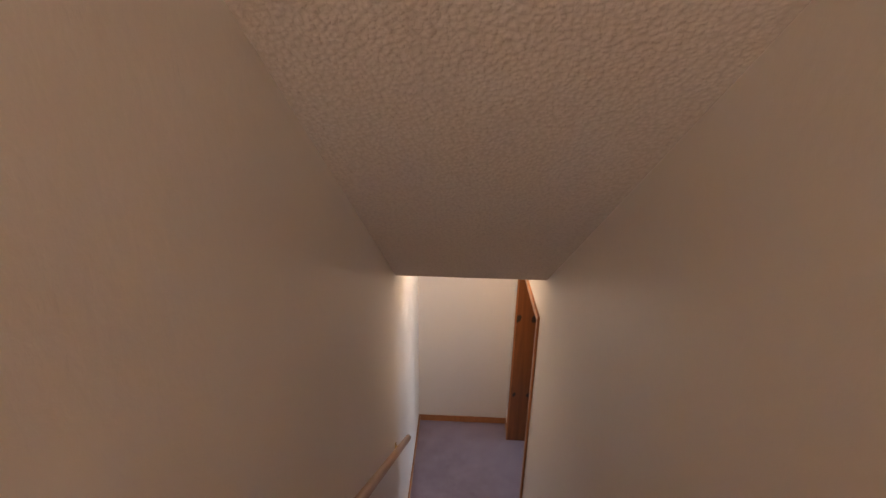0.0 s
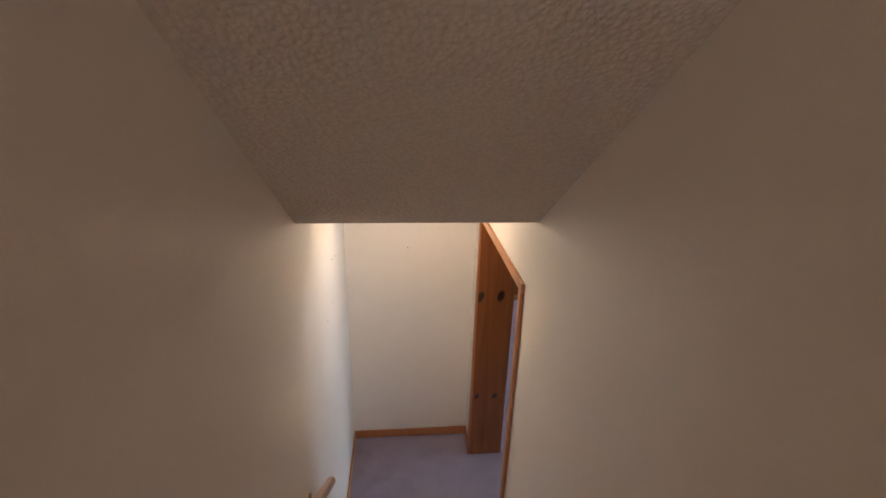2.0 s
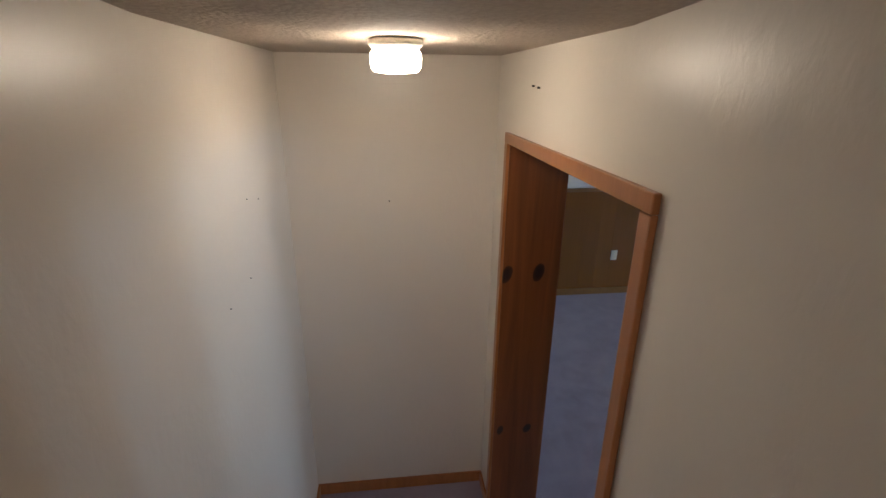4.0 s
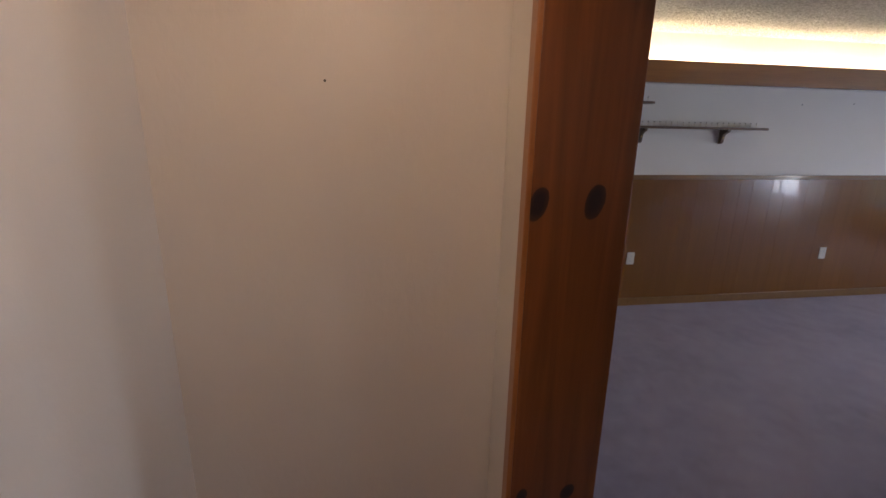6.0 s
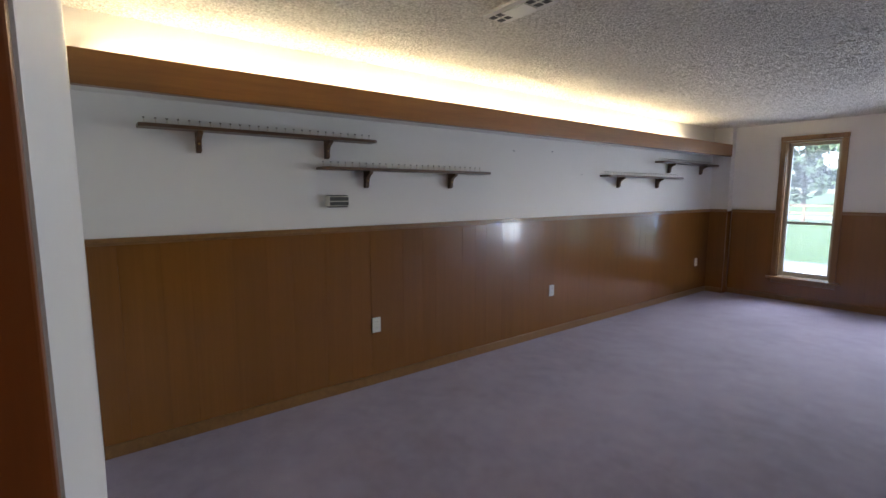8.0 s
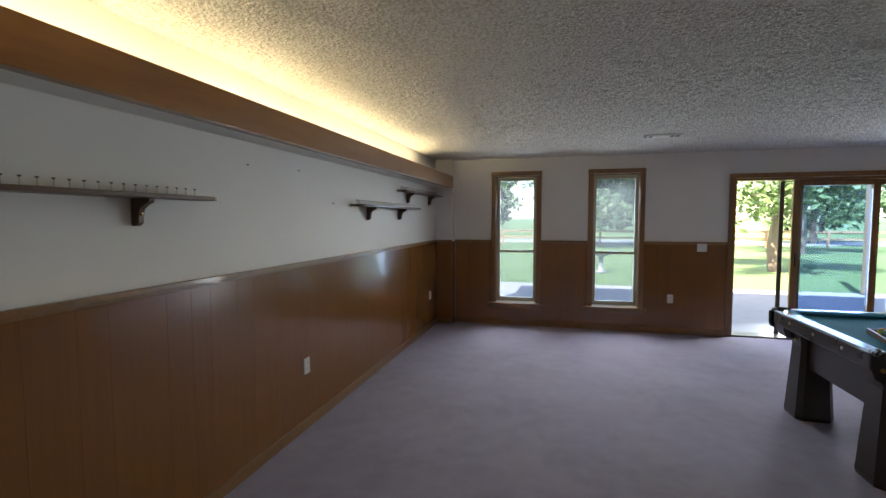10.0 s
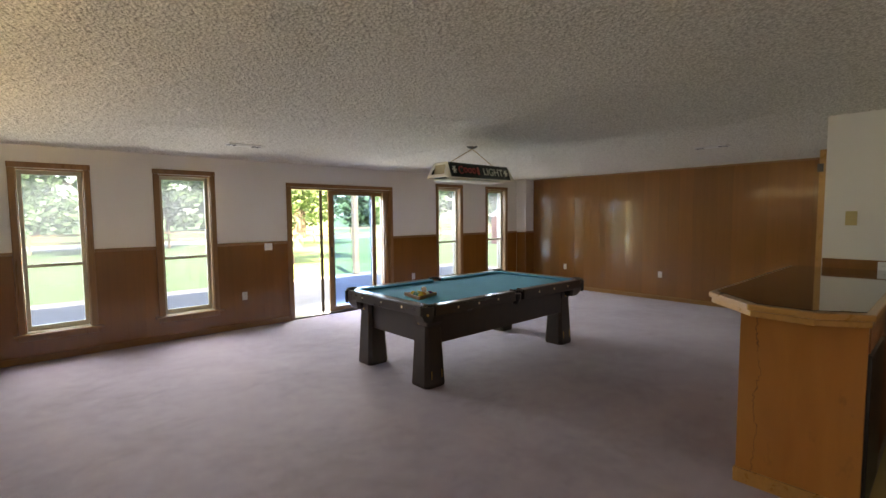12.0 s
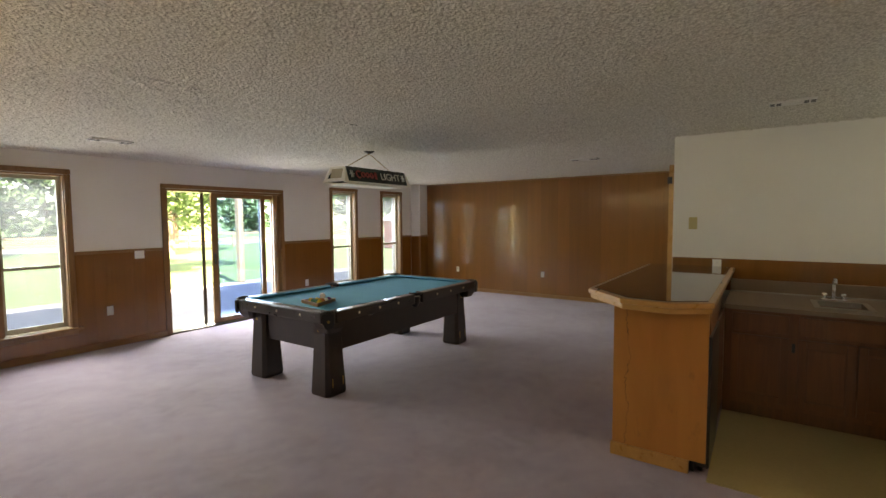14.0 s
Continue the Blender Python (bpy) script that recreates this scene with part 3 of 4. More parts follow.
# ---- sliding patio door, half open ----
d = thing("door_patio", (DOOR[0], NORTH, 0), "open sliding glass patio door in a brown wooden casing", "door")
tagged(d, kind="structure")
W = DOOR[1] - DOOR[0]
for a, b in ((0, CASE + 0.01), (W - CASE - 0.01, W)):
    part("casing", one(a, b, -0.022, -0.001, 0, DZ + 0.004, 0.005), CASING, d)
part("casing", one(0, W, -0.024, -0.001, DZ + 0.005, DZ + 0.062, 0.005), CASING, d)
for a, b in ((CASE, CASE + 0.03), (W - CASE - 0.03, W - CASE)):
    part("jamb", one(a, b, 0, 0.20, 0.022, DZ - 0.03, 0.004), CASING, d)
part("jamb", one(W - CASE - 0.075, W - CASE - 0.031, 0.03, 0.07, 0.022, DZ - 0.03, 0.004), TRIM, d)
part("jamb", one(W - CASE - 0.125, W - CASE - 0.085, 0.02, 0.05, 0.022, DZ - 0.03, 0.004), CASING, d)
part("head", one(CASE, W - CASE, 0, 0.20, DZ - 0.03, DZ - 0.001, 0.004), CASING, d)
part("track", one(CASE, W - CASE, 0.0, 0.20, 0.001, 0.022, 0.004), ALU, d, "bronze metal floor track")


def sash(name, x0, x1, y, stile, mat, label):
    f = part(name, one(x0, x0 + stile, y, y + 0.038, 0.024, DZ - 0.032, 0.004), mat, d, label)
    part("stile", one(x1 - stile, x1, y, y + 0.038, 0.024, DZ - 0.032, 0.004), mat, f)
    part("rail", one(x0 + stile, x1 - stile, y + 0.001, y + 0.037, 0.024, 0.10, 0.004), mat, f)
    part("rail", one(x0 + stile, x1 - stile, y + 0.001, y + 0.037, DZ - 0.10, DZ - 0.032, 0.004), mat, f)
    p = part("pane", one(x0 + stile, x1 - stile, y + 0.017, y + 0.021, 0.10, DZ - 0.10), DOORGLASS, f)
    p.visible_shadow = False
    return f


sash("fixed_panel", 0.83, W - CASE - 0.032, 0.14, 0.05, CASING, "fixed glass panel in a wooden frame")
s = sash("sliding_panel", 0.745, 1.66, 0.075, 0.075, CASING, "sliding glass panel pushed open")
part("handle", one(0.77, 0.79, 0.052, 0.074, 0.93, 1.10, 0.004), BLACK, s, "black door pull")
sc = part("screen_frame", one(0.64, 0.69, 0.182, 0.20, 0.024, DZ - 0.032, 0.003), ALU, d, "narrow dark screen door stile")
part("latch", one(0.635, 0.665, 0.165, 0.181, 0.98, 1.05, 0.003), BLACK, sc)
part("stile", one(1.62, 1.655, 0.182, 0.20, 0.024, DZ - 0.032, 0.003), ALU, sc)


# ---- wall plates ----
def plate(name, at, turn, label, material, w=0.072, h=0.116, kind="outlet"):
    o = thing(name, at, label, kind, turn=turn)
    part("cover", one(-w / 2, w / 2, -0.008, 0, -h / 2, h / 2, 0.003), material, o)
    if kind == "outlet":
        for z in (-0.024, 0.024):
            b = bmesh.new()
            tube(b, (0, -0.0075, z), (0, -0.0105, z), 0.016, seg=16)
            part("socket", b, material, o)
            for sx in (-0.006, 0.006):
                part("slot", one(sx - 0.001, sx + 0.001, -0.0112, -0.0100, z - 0.004, z + 0.006), SLOT, o)
    else:
        n = 2 if w > 0.1 else 1
        for k in range(n):
            cx = (k - (n - 1) / 2) * 0.046
            part("toggle", one(cx - 0.005, cx + 0.005, -0.022, -0.0075, -0.004, 0.014, 0.002), material, o)


for y in (1.708, 3.777, 7.02):
    plate("outlet", (0.0125, y, 0.468), 90, "ivory duplex outlet on brown panelling", IVPLATE)
plate("outlet", (3.215, NORTH - 0.0125, 0.468), 0, "ivory duplex outlet beside the patio door", IVPLATE)
plate("outlet", (6.30, NORTH - 0.0125, 0.468), 0, "ivory duplex outlet on brown panelling", IVPLATE)
for y in (6.40, 4.36):
    plate("outlet", (EAST - 0.0005, y, 0.47), -90, "ivory duplex outlet on oak panelling", IVPLATE)
plate("light_switch", (3.58, NORTH - 0.0125, 1.165), 0, "white double light switch beside the patio door", WHPLATE, 0.116, 0.116, "switch")
plate("light_switch", (6.0195, 1.29, 1.54), -90, "yellowed light switch on the white partition", AGEDPLATE, 0.075, 0.118, "switch")
plate("outlet", (6.0075, 1.075, 1.132), -90, "white outlet on the panel behind the bar", WHPLATE, 0.075, 0.118)
plate("light_switch", (3.90, -0.2805, 1.20), 180, "ivory light switch beside the pine doorway", IVPLATE, 0.072, 0.116, "switch")

# ---- light trough along the shelf wall ----
v = thing("light_valance", (0, 0, 0), "long brown wooden valance hiding lit fluorescent tubes", "cornice light")
part("face_board", one(0.255, 0.275, SOUTH + 0.005, 7.34, 1.985, 2.15, 0.004), BEAMWOOD, v)
part("bottom_board", one(0.001, 0.254, SOUTH + 0.005, 7.34, 2.000, 2.014, 0.002), WHITE, v, "white painted underside")
part("lip", one(0.215, 0.254, SOUTH + 0.005, 7.34, 1.986, 1.999, 0.003), BEAMWOOD, v)
y = 0.12
while y < 6.4:
    part("riser", one(0.08, 0.12, y + 0.1, y + 1.12, 2.0145, 2.084), WHPLATE, v)
    f = part("batten", one(0.07, 0.13, y, y + 1.22, 2.085, 2.112, 0.004), WHPLATE, v, "white fluorescent batten")
    b = bmesh.new()
    tube(b, (0.10, y + 0.02, 2.130), (0.10, y + 1.2, 2.130), 0.013, seg=12)
    part("tube", b, TUBEM, f, "lit fluorescent tube")
    for e in (y + 0.005, y + 1.20):
        part("end_cap", one(0.085, 0.115, e, e + 0.015, 2.112, 2.148, 0.002), WHPLATE, f)
    y += 1.26


# ---- peg shelves ----
PEGMESH = None


def shelf(y0, y1, z, brackets, label, pegs=True):
    s = thing("peg_shelf" if pegs else "wall_shelf", (0, y0, z), label, "shelf", "wall shelves")
    L = y1 - y0
    part("board", prism(bmesh.new(), [(0.001, 0), (0.11, 0), (0.125, 0.03), (0.125, L - 0.03), (0.11, L), (0.001, L)], -0.02, 0, "z", 0.004), SHELFWOOD, s)
    for by in brackets:
        k = part("bracket", prism(bmesh.new(), [(0.001, -0.021), (0.105, -0.021), (0.10, -0.04), (0.075, -0.05), (0.05, -0.068), (0.042, -0.10), (0.04, -0.13), (0.022, -0.142), (0.001, -0.142)],
                                  by - y0 - 0.014, by - y0 + 0.014, "y", 0.003), SHELFWOOD, s, "scrolled dark wooden bracket")
        b = bmesh.new()
        tube(b, (0.042, by - y0, -0.09), (0.049, by - y0, -0.09), 0.006, seg=8)
        part("screw", b, BRASS, k)
    if pegs:
        n = int((L - 0.06) / 0.055)
        for i in range(n + 1):
            b = bmesh.new()
            tube(b, (0.045, 0.035 + i * 0.055, 0), (0.045, 0.035 + i * 0.055, 0.032), 0.0028, 0.0022, seg=6)
            p = part("peg", b, PEG, s)
            b = bmesh.new()
            tube(b, (0.045, 0.035 + i * 0.055, 0.032), (0.045, 0.035 + i * 0.055, 0.038), 0.0035, 0.007, seg=8)
            part("cup", b, PEGHEAD, p)
    return s


shelf(1.27, 2.81, 1.655, (1.645, 2.43), "dark wooden shelf with a row of small pegs")
shelf(0.25, 1.69, 1.852, (0.55, 1.345), "dark wooden upper shelf with a row of small pegs")
shelf(4.57, 6.29, 1.675, (4.92, 5.79), "dark wooden shelf with pegs near the corner")
shelf(5.74, 7.34, 1.872, (6.08, 6.98), "dark wooden upper shelf near the corner", True)

ic = thing("chime_box", (0.001, 1.41, 1.42), "grey slatted wall box with dark edges", "chime box")
part("body", one(0, 0.042, -0.08, 0.08, -0.036, 0.036, 0.004), IVPLATE, ic)
for z in (-0.017, 0.015):
    part("slat", one(0.0425, 0.047, -0.064, 0.076, z - 0.013, z + 0.013, 0.002), plain("grey slat", (0.085, 0.085, 0.075), 0.4), ic)
part("cap", one(0, 0.05, -0.07, 0.07, 0.037, 0.043, 0.002), BLACK, ic)
part("cap", one(0, 0.05, -0.07, 0.07, -0.043, -0.037, 0.002), BLACK, ic)


def nail(at, to, name="nail", r=0.0025):
    b = bmesh.new()
    p, q = Vector(at), Vector(to)
    tube(b, p, q, r, r * 1.4, seg=8)
    solid(name, b, SLOT, "small dark nail in a painted wall", "nail", group="nails")


for y, z in ((3.197, 1.865), (3.741, 1.885), (4.24, 1.67)):
    nail((-0.002, y, z), (0.012, y, z))
nail((2.478, -0.782, 1.744), (2.488, -0.782, 1.744))
for x, z in ((3.05, 2.255), (2.99, 2.26)):
    nail((x, -0.278, z), (x, -0.289, z))
for x, z in ((3.1, 1.91), (3.38, 1.66), (2.97, 1.88), (3.17, 1.665)):
    nail((x, -1.242, z), (x, -1.236, z), r=0.0012)

# ---- ceiling registers ----
def register(x, y, turn, w, h, label):
    r = thing("ceiling_vent", (x, y, CEIL - 0.008), label, "vent", "ceiling vents", turn)
    part("frame", one(-w / 2, w / 2, -h / 2, h / 2, -0.008, 0.010, 0.003), VENTM, r)
    n = 7
    for i in range(n):
        cx = -w / 2 + w * (i + 0.5) / n
        if i in (2, 3, 4):
            part("slat", one(cx - w / n * 0.5, cx + w / n * 0.5, -h * 0.28, h * 0.28, -0.014, -0.0085), VENTM, r)
        else:
            for s in (-1, 1):
                part("opening", one(cx - w / n * 0.36, cx + w / n * 0.36, s * h * 0.17 - h * 0.1, s * h * 0.17 + h * 0.1, -0.0105, -0.0082), SLOT, r)


register(2.79, 6.08, 0, 0.36, 0.17, "off-white metal ceiling vent")
register(7.16, 2.74, 90, 0.36, 0.16, "off-white metal ceiling vent")
register(4.94, 0.575, 90, 0.27, 0.14, "off-white slotted ceiling vent over the bar")
register(1.37, 1.80, 0, 0.36, 0.17, "off-white metal ceiling vent")

# ---- stair foot lamp and handrail ----
L = thing("ceiling_light", (3.23, -0.755, 2.381), "lit opal glass drum ceiling light on a chrome base", "ceiling light")
part("base", lathe(bmesh.new(), [(0.062, 0), (0.075, -0.005), (0.075, -0.018), (0.062, -0.030)], 28), VENTM, L, smooth=True)
part("shade", lathe(bmesh.new(), [(0.060, -0.0305), (0.068, -0.036), (0.071, -0.050), (0.069, -0.076), (0.060, -0.087), (0.03, -0.091)], 28), GLOBEM, L, "glowing opal glass drum", True)

hr = thing("handrail", (4.02, -1.24, 1.18), "round blond wooden handrail on the stair wall", "handrail")
b = bmesh.new()
tube(b, (0, 0.075, 0), (4.2, 0.075, 4.2 * 0.725), 0.021, seg=16)
part("rail", b, HANDRAIL, hr, smooth=True)
for x in (0.12, 1.4, 2.7, 4.0):
    b = bmesh.new()
    tube(b, (x, 0.0, x * 0.725 - 0.055), (x, 0.06, x * 0.725 - 0.055), 0.007)
    tube(b, (x, 0.06, x * 0.725 - 0.058), (x, 0.075, x * 0.725 - 0.018), 0.007)
    tube(b, (x, 0.0, x * 0.725 - 0.055), (x, 0.006, x * 0.725 - 0.055), 0.026, seg=16)
    part("bracket", b, BRASS, hr)


# ---- pool table ----
PX0, PX1, PY0, PY1 = 3.49, 6.03, 3.75, 5.18
PT = 0.80
cx, cy = (PX0 + PX1) / 2, (PY0 + PY1) / 2
hx, hy = (PX1 - PX0) / 2, (PY1 - PY0) / 2
pt = thing("pool_table", (cx, cy, 0), "antique dark wooden pool table with turquoise felt", "pool table")


def tapered(b, x, y, sx, sy, levels):
    rings = []
    for z, a, c in levels:
        rr = []
        k = min(a, c) * 0.28
        for px, py in ((-a + k, -c), (a - k, -c), (a, -c + k), (a, c - k), (a - k, c), (-a + k, c), (-a, c - k), (-a, -c + k)):
            rr.append(b.verts.new((x + px, y + py, z)))
        rings.append(rr)
    for p, q in zip(rings, rings[1:]):
        for k in range(8):
            b.faces.new((p[k], p[(k + 1) % 8], q[(k + 1) % 8], q[k]))
    b.faces.new(rings[0][::-1])
    b.faces.new(rings[-1])
    bmesh.ops.recalc_face_normals(b, faces=b.faces)
    return b


for sx in (-1, 1):
    for sy in (-1, 1):
        x, y = sx * (hx - 0.205), sy * (hy - 0.245)
        leg = part("leg", tapered(bmesh.new(), x, y, 1, 1, [(0.0, 0.122, 0.122), (0.03, 0.128, 0.128), (0.06, 0.125, 0.125), (0.56, 0.098, 0.098), (0.62, 0.108, 0.108), (0.66, 0.108, 0.108)]), BLACKWOOD, pt)
        b = bmesh.new()
        tube(b, (x + sx * 0.09, y, 0.60), (x + sx * 0.112, y, 0.60), 0.016, 0.012, seg=12)
        part("rosette", b, BRASS, leg, "tarnished brass rosette")
        b = bmesh.new()
        tube(b, (x, y + sy * 0.09, 0.60), (x, y + sy * 0.112, 0.60), 0.016, 0.012, seg=12)
        part("rosette", b, BRASS, leg)
        for s in (-1, 1):
            part("inlay", prism(bmesh.new(), [(x + s * 0.062 - 0.003, y + sy * 0.1), (x + s * 0.062 + 0.003, y + sy * 0.1), (x + s * 0.062 + 0.003, y + sy * 0.1275), (x + s * 0.062 - 0.003, y + sy * 0.1275)], 0.08, 0.16), BRASS, leg)
        # moulded corner block below the pocket
        part("corner_block", tapered(bmesh.new(), sx * (hx - 0.135), sy * (hy - 0.135), 1, 1, [(0.60, 0.075, 0.075), (0.64, 0.10, 0.10), (0.70, 0.118, 0.118), (0.752, 0.118, 0.118)]), BLACKWOOD, pt)
for sy in (-1, 1):
    a, b_ = sorted((sy * (hy - 0.15), sy * (hy - 0.19)))
    part("apron", one(-hx + 0.12, hx - 0.12, a, b_, 0.40, 0.72, 0.008), BLACKWOOD, pt, "deep dark side apron")
for sx in (-1, 1):
    a, b_ = sorted((sx * (hx - 0.15), sx * (hx - 0.19)))
    part("apron", one(a, b_, -hy + 0.191, hy - 0.191, 0.40, 0.72, 0.008), BLACKWOOD, pt)
part("bed", one(-hx + 0.10, hx - 0.10, -hy + 0.10, hy - 0.10, 0.722, 0.766, 0.003), FELT, pt, "turquoise felt playing bed")
for sy in (-1, 1):
    for s in (-1, 1):
        x0, x1 = sorted((s * 0.065, s * (hx - 0.095)))
        a, b_ = sorted((sy * hy, sy * (hy - 0.10)))
        r = part("rail", one(x0, x1, a, b_, 0.69, PT, 0.014), RAILWOOD, pt)
        yy = sy * (hy - 0.10)
        part("cushion", prism(bmesh.new(), [(yy, 0.77), (yy, PT), (yy - sy * 0.035, PT - 0.005), (yy - sy * 0.05, PT - 0.012), (yy - sy * 0.03, 0.77)], x0 + 0.012, x1 - 0.02, "x", 0.002), FELT, r, "turquoise cushion")
        for k in (1, 2, 3):
            xx = s * (0.065 + (hx - 0.16) * k / 4)
            b = bmesh.new()
            tube(b, (xx, sy * (hy - 0.002), 0.748), (xx, sy * (hy + 0.005), 0.748), 0.013, 0.008, seg=12)
            part("stud", b, IVORY, r, "round ivory rail stud")
            b = bmesh.new()
            tube(b, (xx, sy * (hy - 0.05), PT - 0.001), (xx, sy * (hy - 0.05), PT + 0.0012), 0.006, seg=8)
            part("sight", b, IVORY, r)
for sx in (-1, 1):
    a, b_ = sorted((sx * hx, sx * (hx - 0.10)))
    r = part("rail", one(a, b_, -hy + 0.095, hy - 0.095, 0.69, PT, 0.014), RAILWOOD, pt)
    xx = sx * (hx - 0.10)
    part("cushion", prism(bmesh.new(), [(xx, 0.77), (xx, PT), (xx - sx * 0.035, PT - 0.005), (xx - sx * 0.05, PT - 0.012), (xx - sx * 0.03, 0.77)], -hy + 0.115, hy - 0.115, "y", 0.002), FELT, r, "turquoise cushion")
    for k in (-1, 0, 1):
        b = bmesh.new()
        tube(b, (sx * (hx - 0.002), k * 0.34, 0.748), (sx * (hx + 0.005), k * 0.34, 0.748), 0.013, 0.008, seg=12)
        part("stud", b, IVORY, r)


def pocket(x, y, ang, corner):
    """Leather pocket: a padded rim round the hole and a hanging shield with fringe."""
    b = bmesh.new()
    pts = []
    for k in range(11):
        a = radians(ang - 115 + 23 * k)
        pts.append(Vector((x + 0.062 * math.cos(a), y + 0.062 * math.sin(a), PT - 0.004)))
    for p, q in zip(pts, pts[1:]):
        tube(b, p, q, 0.017, seg=8)
    o = part("pocket", b, LEATHER, pt, "black leather pocket", True)
    c, s = math.cos(radians(ang)), math.sin(radians(ang))
    b = bmesh.new()
    lathe(b, [(0.058, 0.765), (0.055, 0.70), (0.03, 0.655)], 16, Matrix.Translation((x, y, 0)))
    part("cup", b, BLACK, o)
    if not corner:
        return
    m = Matrix.Translation((x + 0.055 * c, y + 0.055 * s, 0)) @ Matrix.Rotation(radians(ang), 4, "Z")
    b = bmesh.new()
    prism(b, [(-0.055, 0.79), (0.055, 0.79), (0.05, 0.70), (0.035, 0.66), (0.0, 0.645), (-0.035, 0.66), (-0.05, 0.70)], 0.0, 0.028, "x", 0.006)
    bmesh.ops.transform(b, matrix=m, verts=b.verts)
    part("shield", b, LEATHER, o, "embossed leather pocket shield")
    b = bmesh.new()
    tube(b, m @ Vector((0.027, 0, 0.72)), m @ Vector((0.034, 0, 0.72)), 0.012, seg=10)
    part("rivet", b, BRASS, o)


for sx in (-1, 1):
    for sy in (-1, 1):
        pocket(sx * (hx - 0.075), sy * (hy - 0.075), math.degrees(math.atan2(sy, sx)), True)
for sy in (-1, 1):
    pocket(0, sy * (hy - 0.055), 90 * sy, False)

# rack of balls on the felt
rk = thing("ball_rack", (3.885, 4.34, 0.7665), "wooden triangle rack on the pool table felt", "ball rack", turn=18)
tri = [Vector((0.185 * math.cos(radians(a)), 0.185 * math.sin(radians(a)), 0.02)) for a in (90, 210, 330)]
for p, q in zip(tri, tri[1:] + tri[:1]):
    dv = (q - p).normalized()
    b = bmesh.new()
    box(b, -0.164, 0.164, -0.008, 0.008, -0.02, 0.014, 0.004)
    bmesh.ops.transform(b, matrix=Matrix.Translation((p + q) / 2) @ Matrix.Rotation(math.atan2(dv.y, dv.x), 4, "Z"), verts=b.verts)
    part("side", b, TRIM, rk)
BALLCOL = [(0.55, 0.38, 0.05), (0.03, 0.05, 0.22), (0.45, 0.04, 0.03), (0.10, 0.03, 0.14), (0.55, 0.18, 0.04), (0.03, 0.14, 0.06), (0.22, 0.04, 0.03), (0.02, 0.02, 0.02), (0.70, 0.66, 0.55)]
ballmats = [plain("glossy ball", c, 0.12, 0, 0.4, 0.1) for c in BALLCOL]
c, s = math.cos(radians(18)), math.sin(radians(18))
n = 0
for row in range(4):
    for k in range(row + 1):
        lx, ly = (k - row / 2) * 0.0575, 0.085 - row * 0.05
        b = bmesh.new()
        bmesh.ops.create_uvsphere(b, u_segments=16, v_segments=10, radius=0.0284)
        o = solid("pool_ball", b, ballmats[(n * 4 + row) % 9], "glossy pool ball in the wooden rack", "pool ball", group="pool balls", smooth=True)
        o.location = (3.885 + c * lx - s * ly, 4.34 + s * lx + c * ly, 0.7665 + 0.0286)
        n += 1
b = bmesh.new()
bmesh.ops.create_uvsphere(b, u_segments=16, v_segments=10, radius=0.0285)
o = solid("cue_ball", b, ballmats[8], "ivory cue ball resting on the racked balls", "pool ball", group="pool balls", smooth=True)
o.location = (3.935, 4.335, 0.7665 + 0.0286 + 0.045)

# ---- hanging billiard lamp ----
SIGN_DARK = plain("dark green sign face", (0.012, 0.028, 0.020), 0.2)
SIGN_EDGE = glow("pale sign plastic", (1.0, 0.93, 0.75), 0.0, (0.80, 0.76, 0.64))
LETTER = plain("white lettering", (0.80, 0.80, 0.74), 0.4)
REDL = plain("red lettering", (0.42, 0.05, 0.045), 0.4)
lm = thing("billiard_lamp", (4.90, 4.58, CEIL), "long trapezoid sign lamp hanging over the pool table", "billiard lamp")
part("canopy", lathe(bmesh.new(), [(0.065, 0.0), (0.06, -0.012), (0.02, -0.03)], 20), BLACK, lm, "black ceiling canopy")
ZB, ZT = -0.385, -0.222     # below the ceiling
LB, LTP, WB, WT = 0.56, 0.50, 0.17, 0.115
for sx in (-1, 1):
    b = bmesh.new()
    tube(b, (0.0, 0, -0.03), (sx * 0.38, 0, ZT + 0.003), 0.0045, seg=6)
    part("chain", b, BRASS, lm, "thin hanging chain")
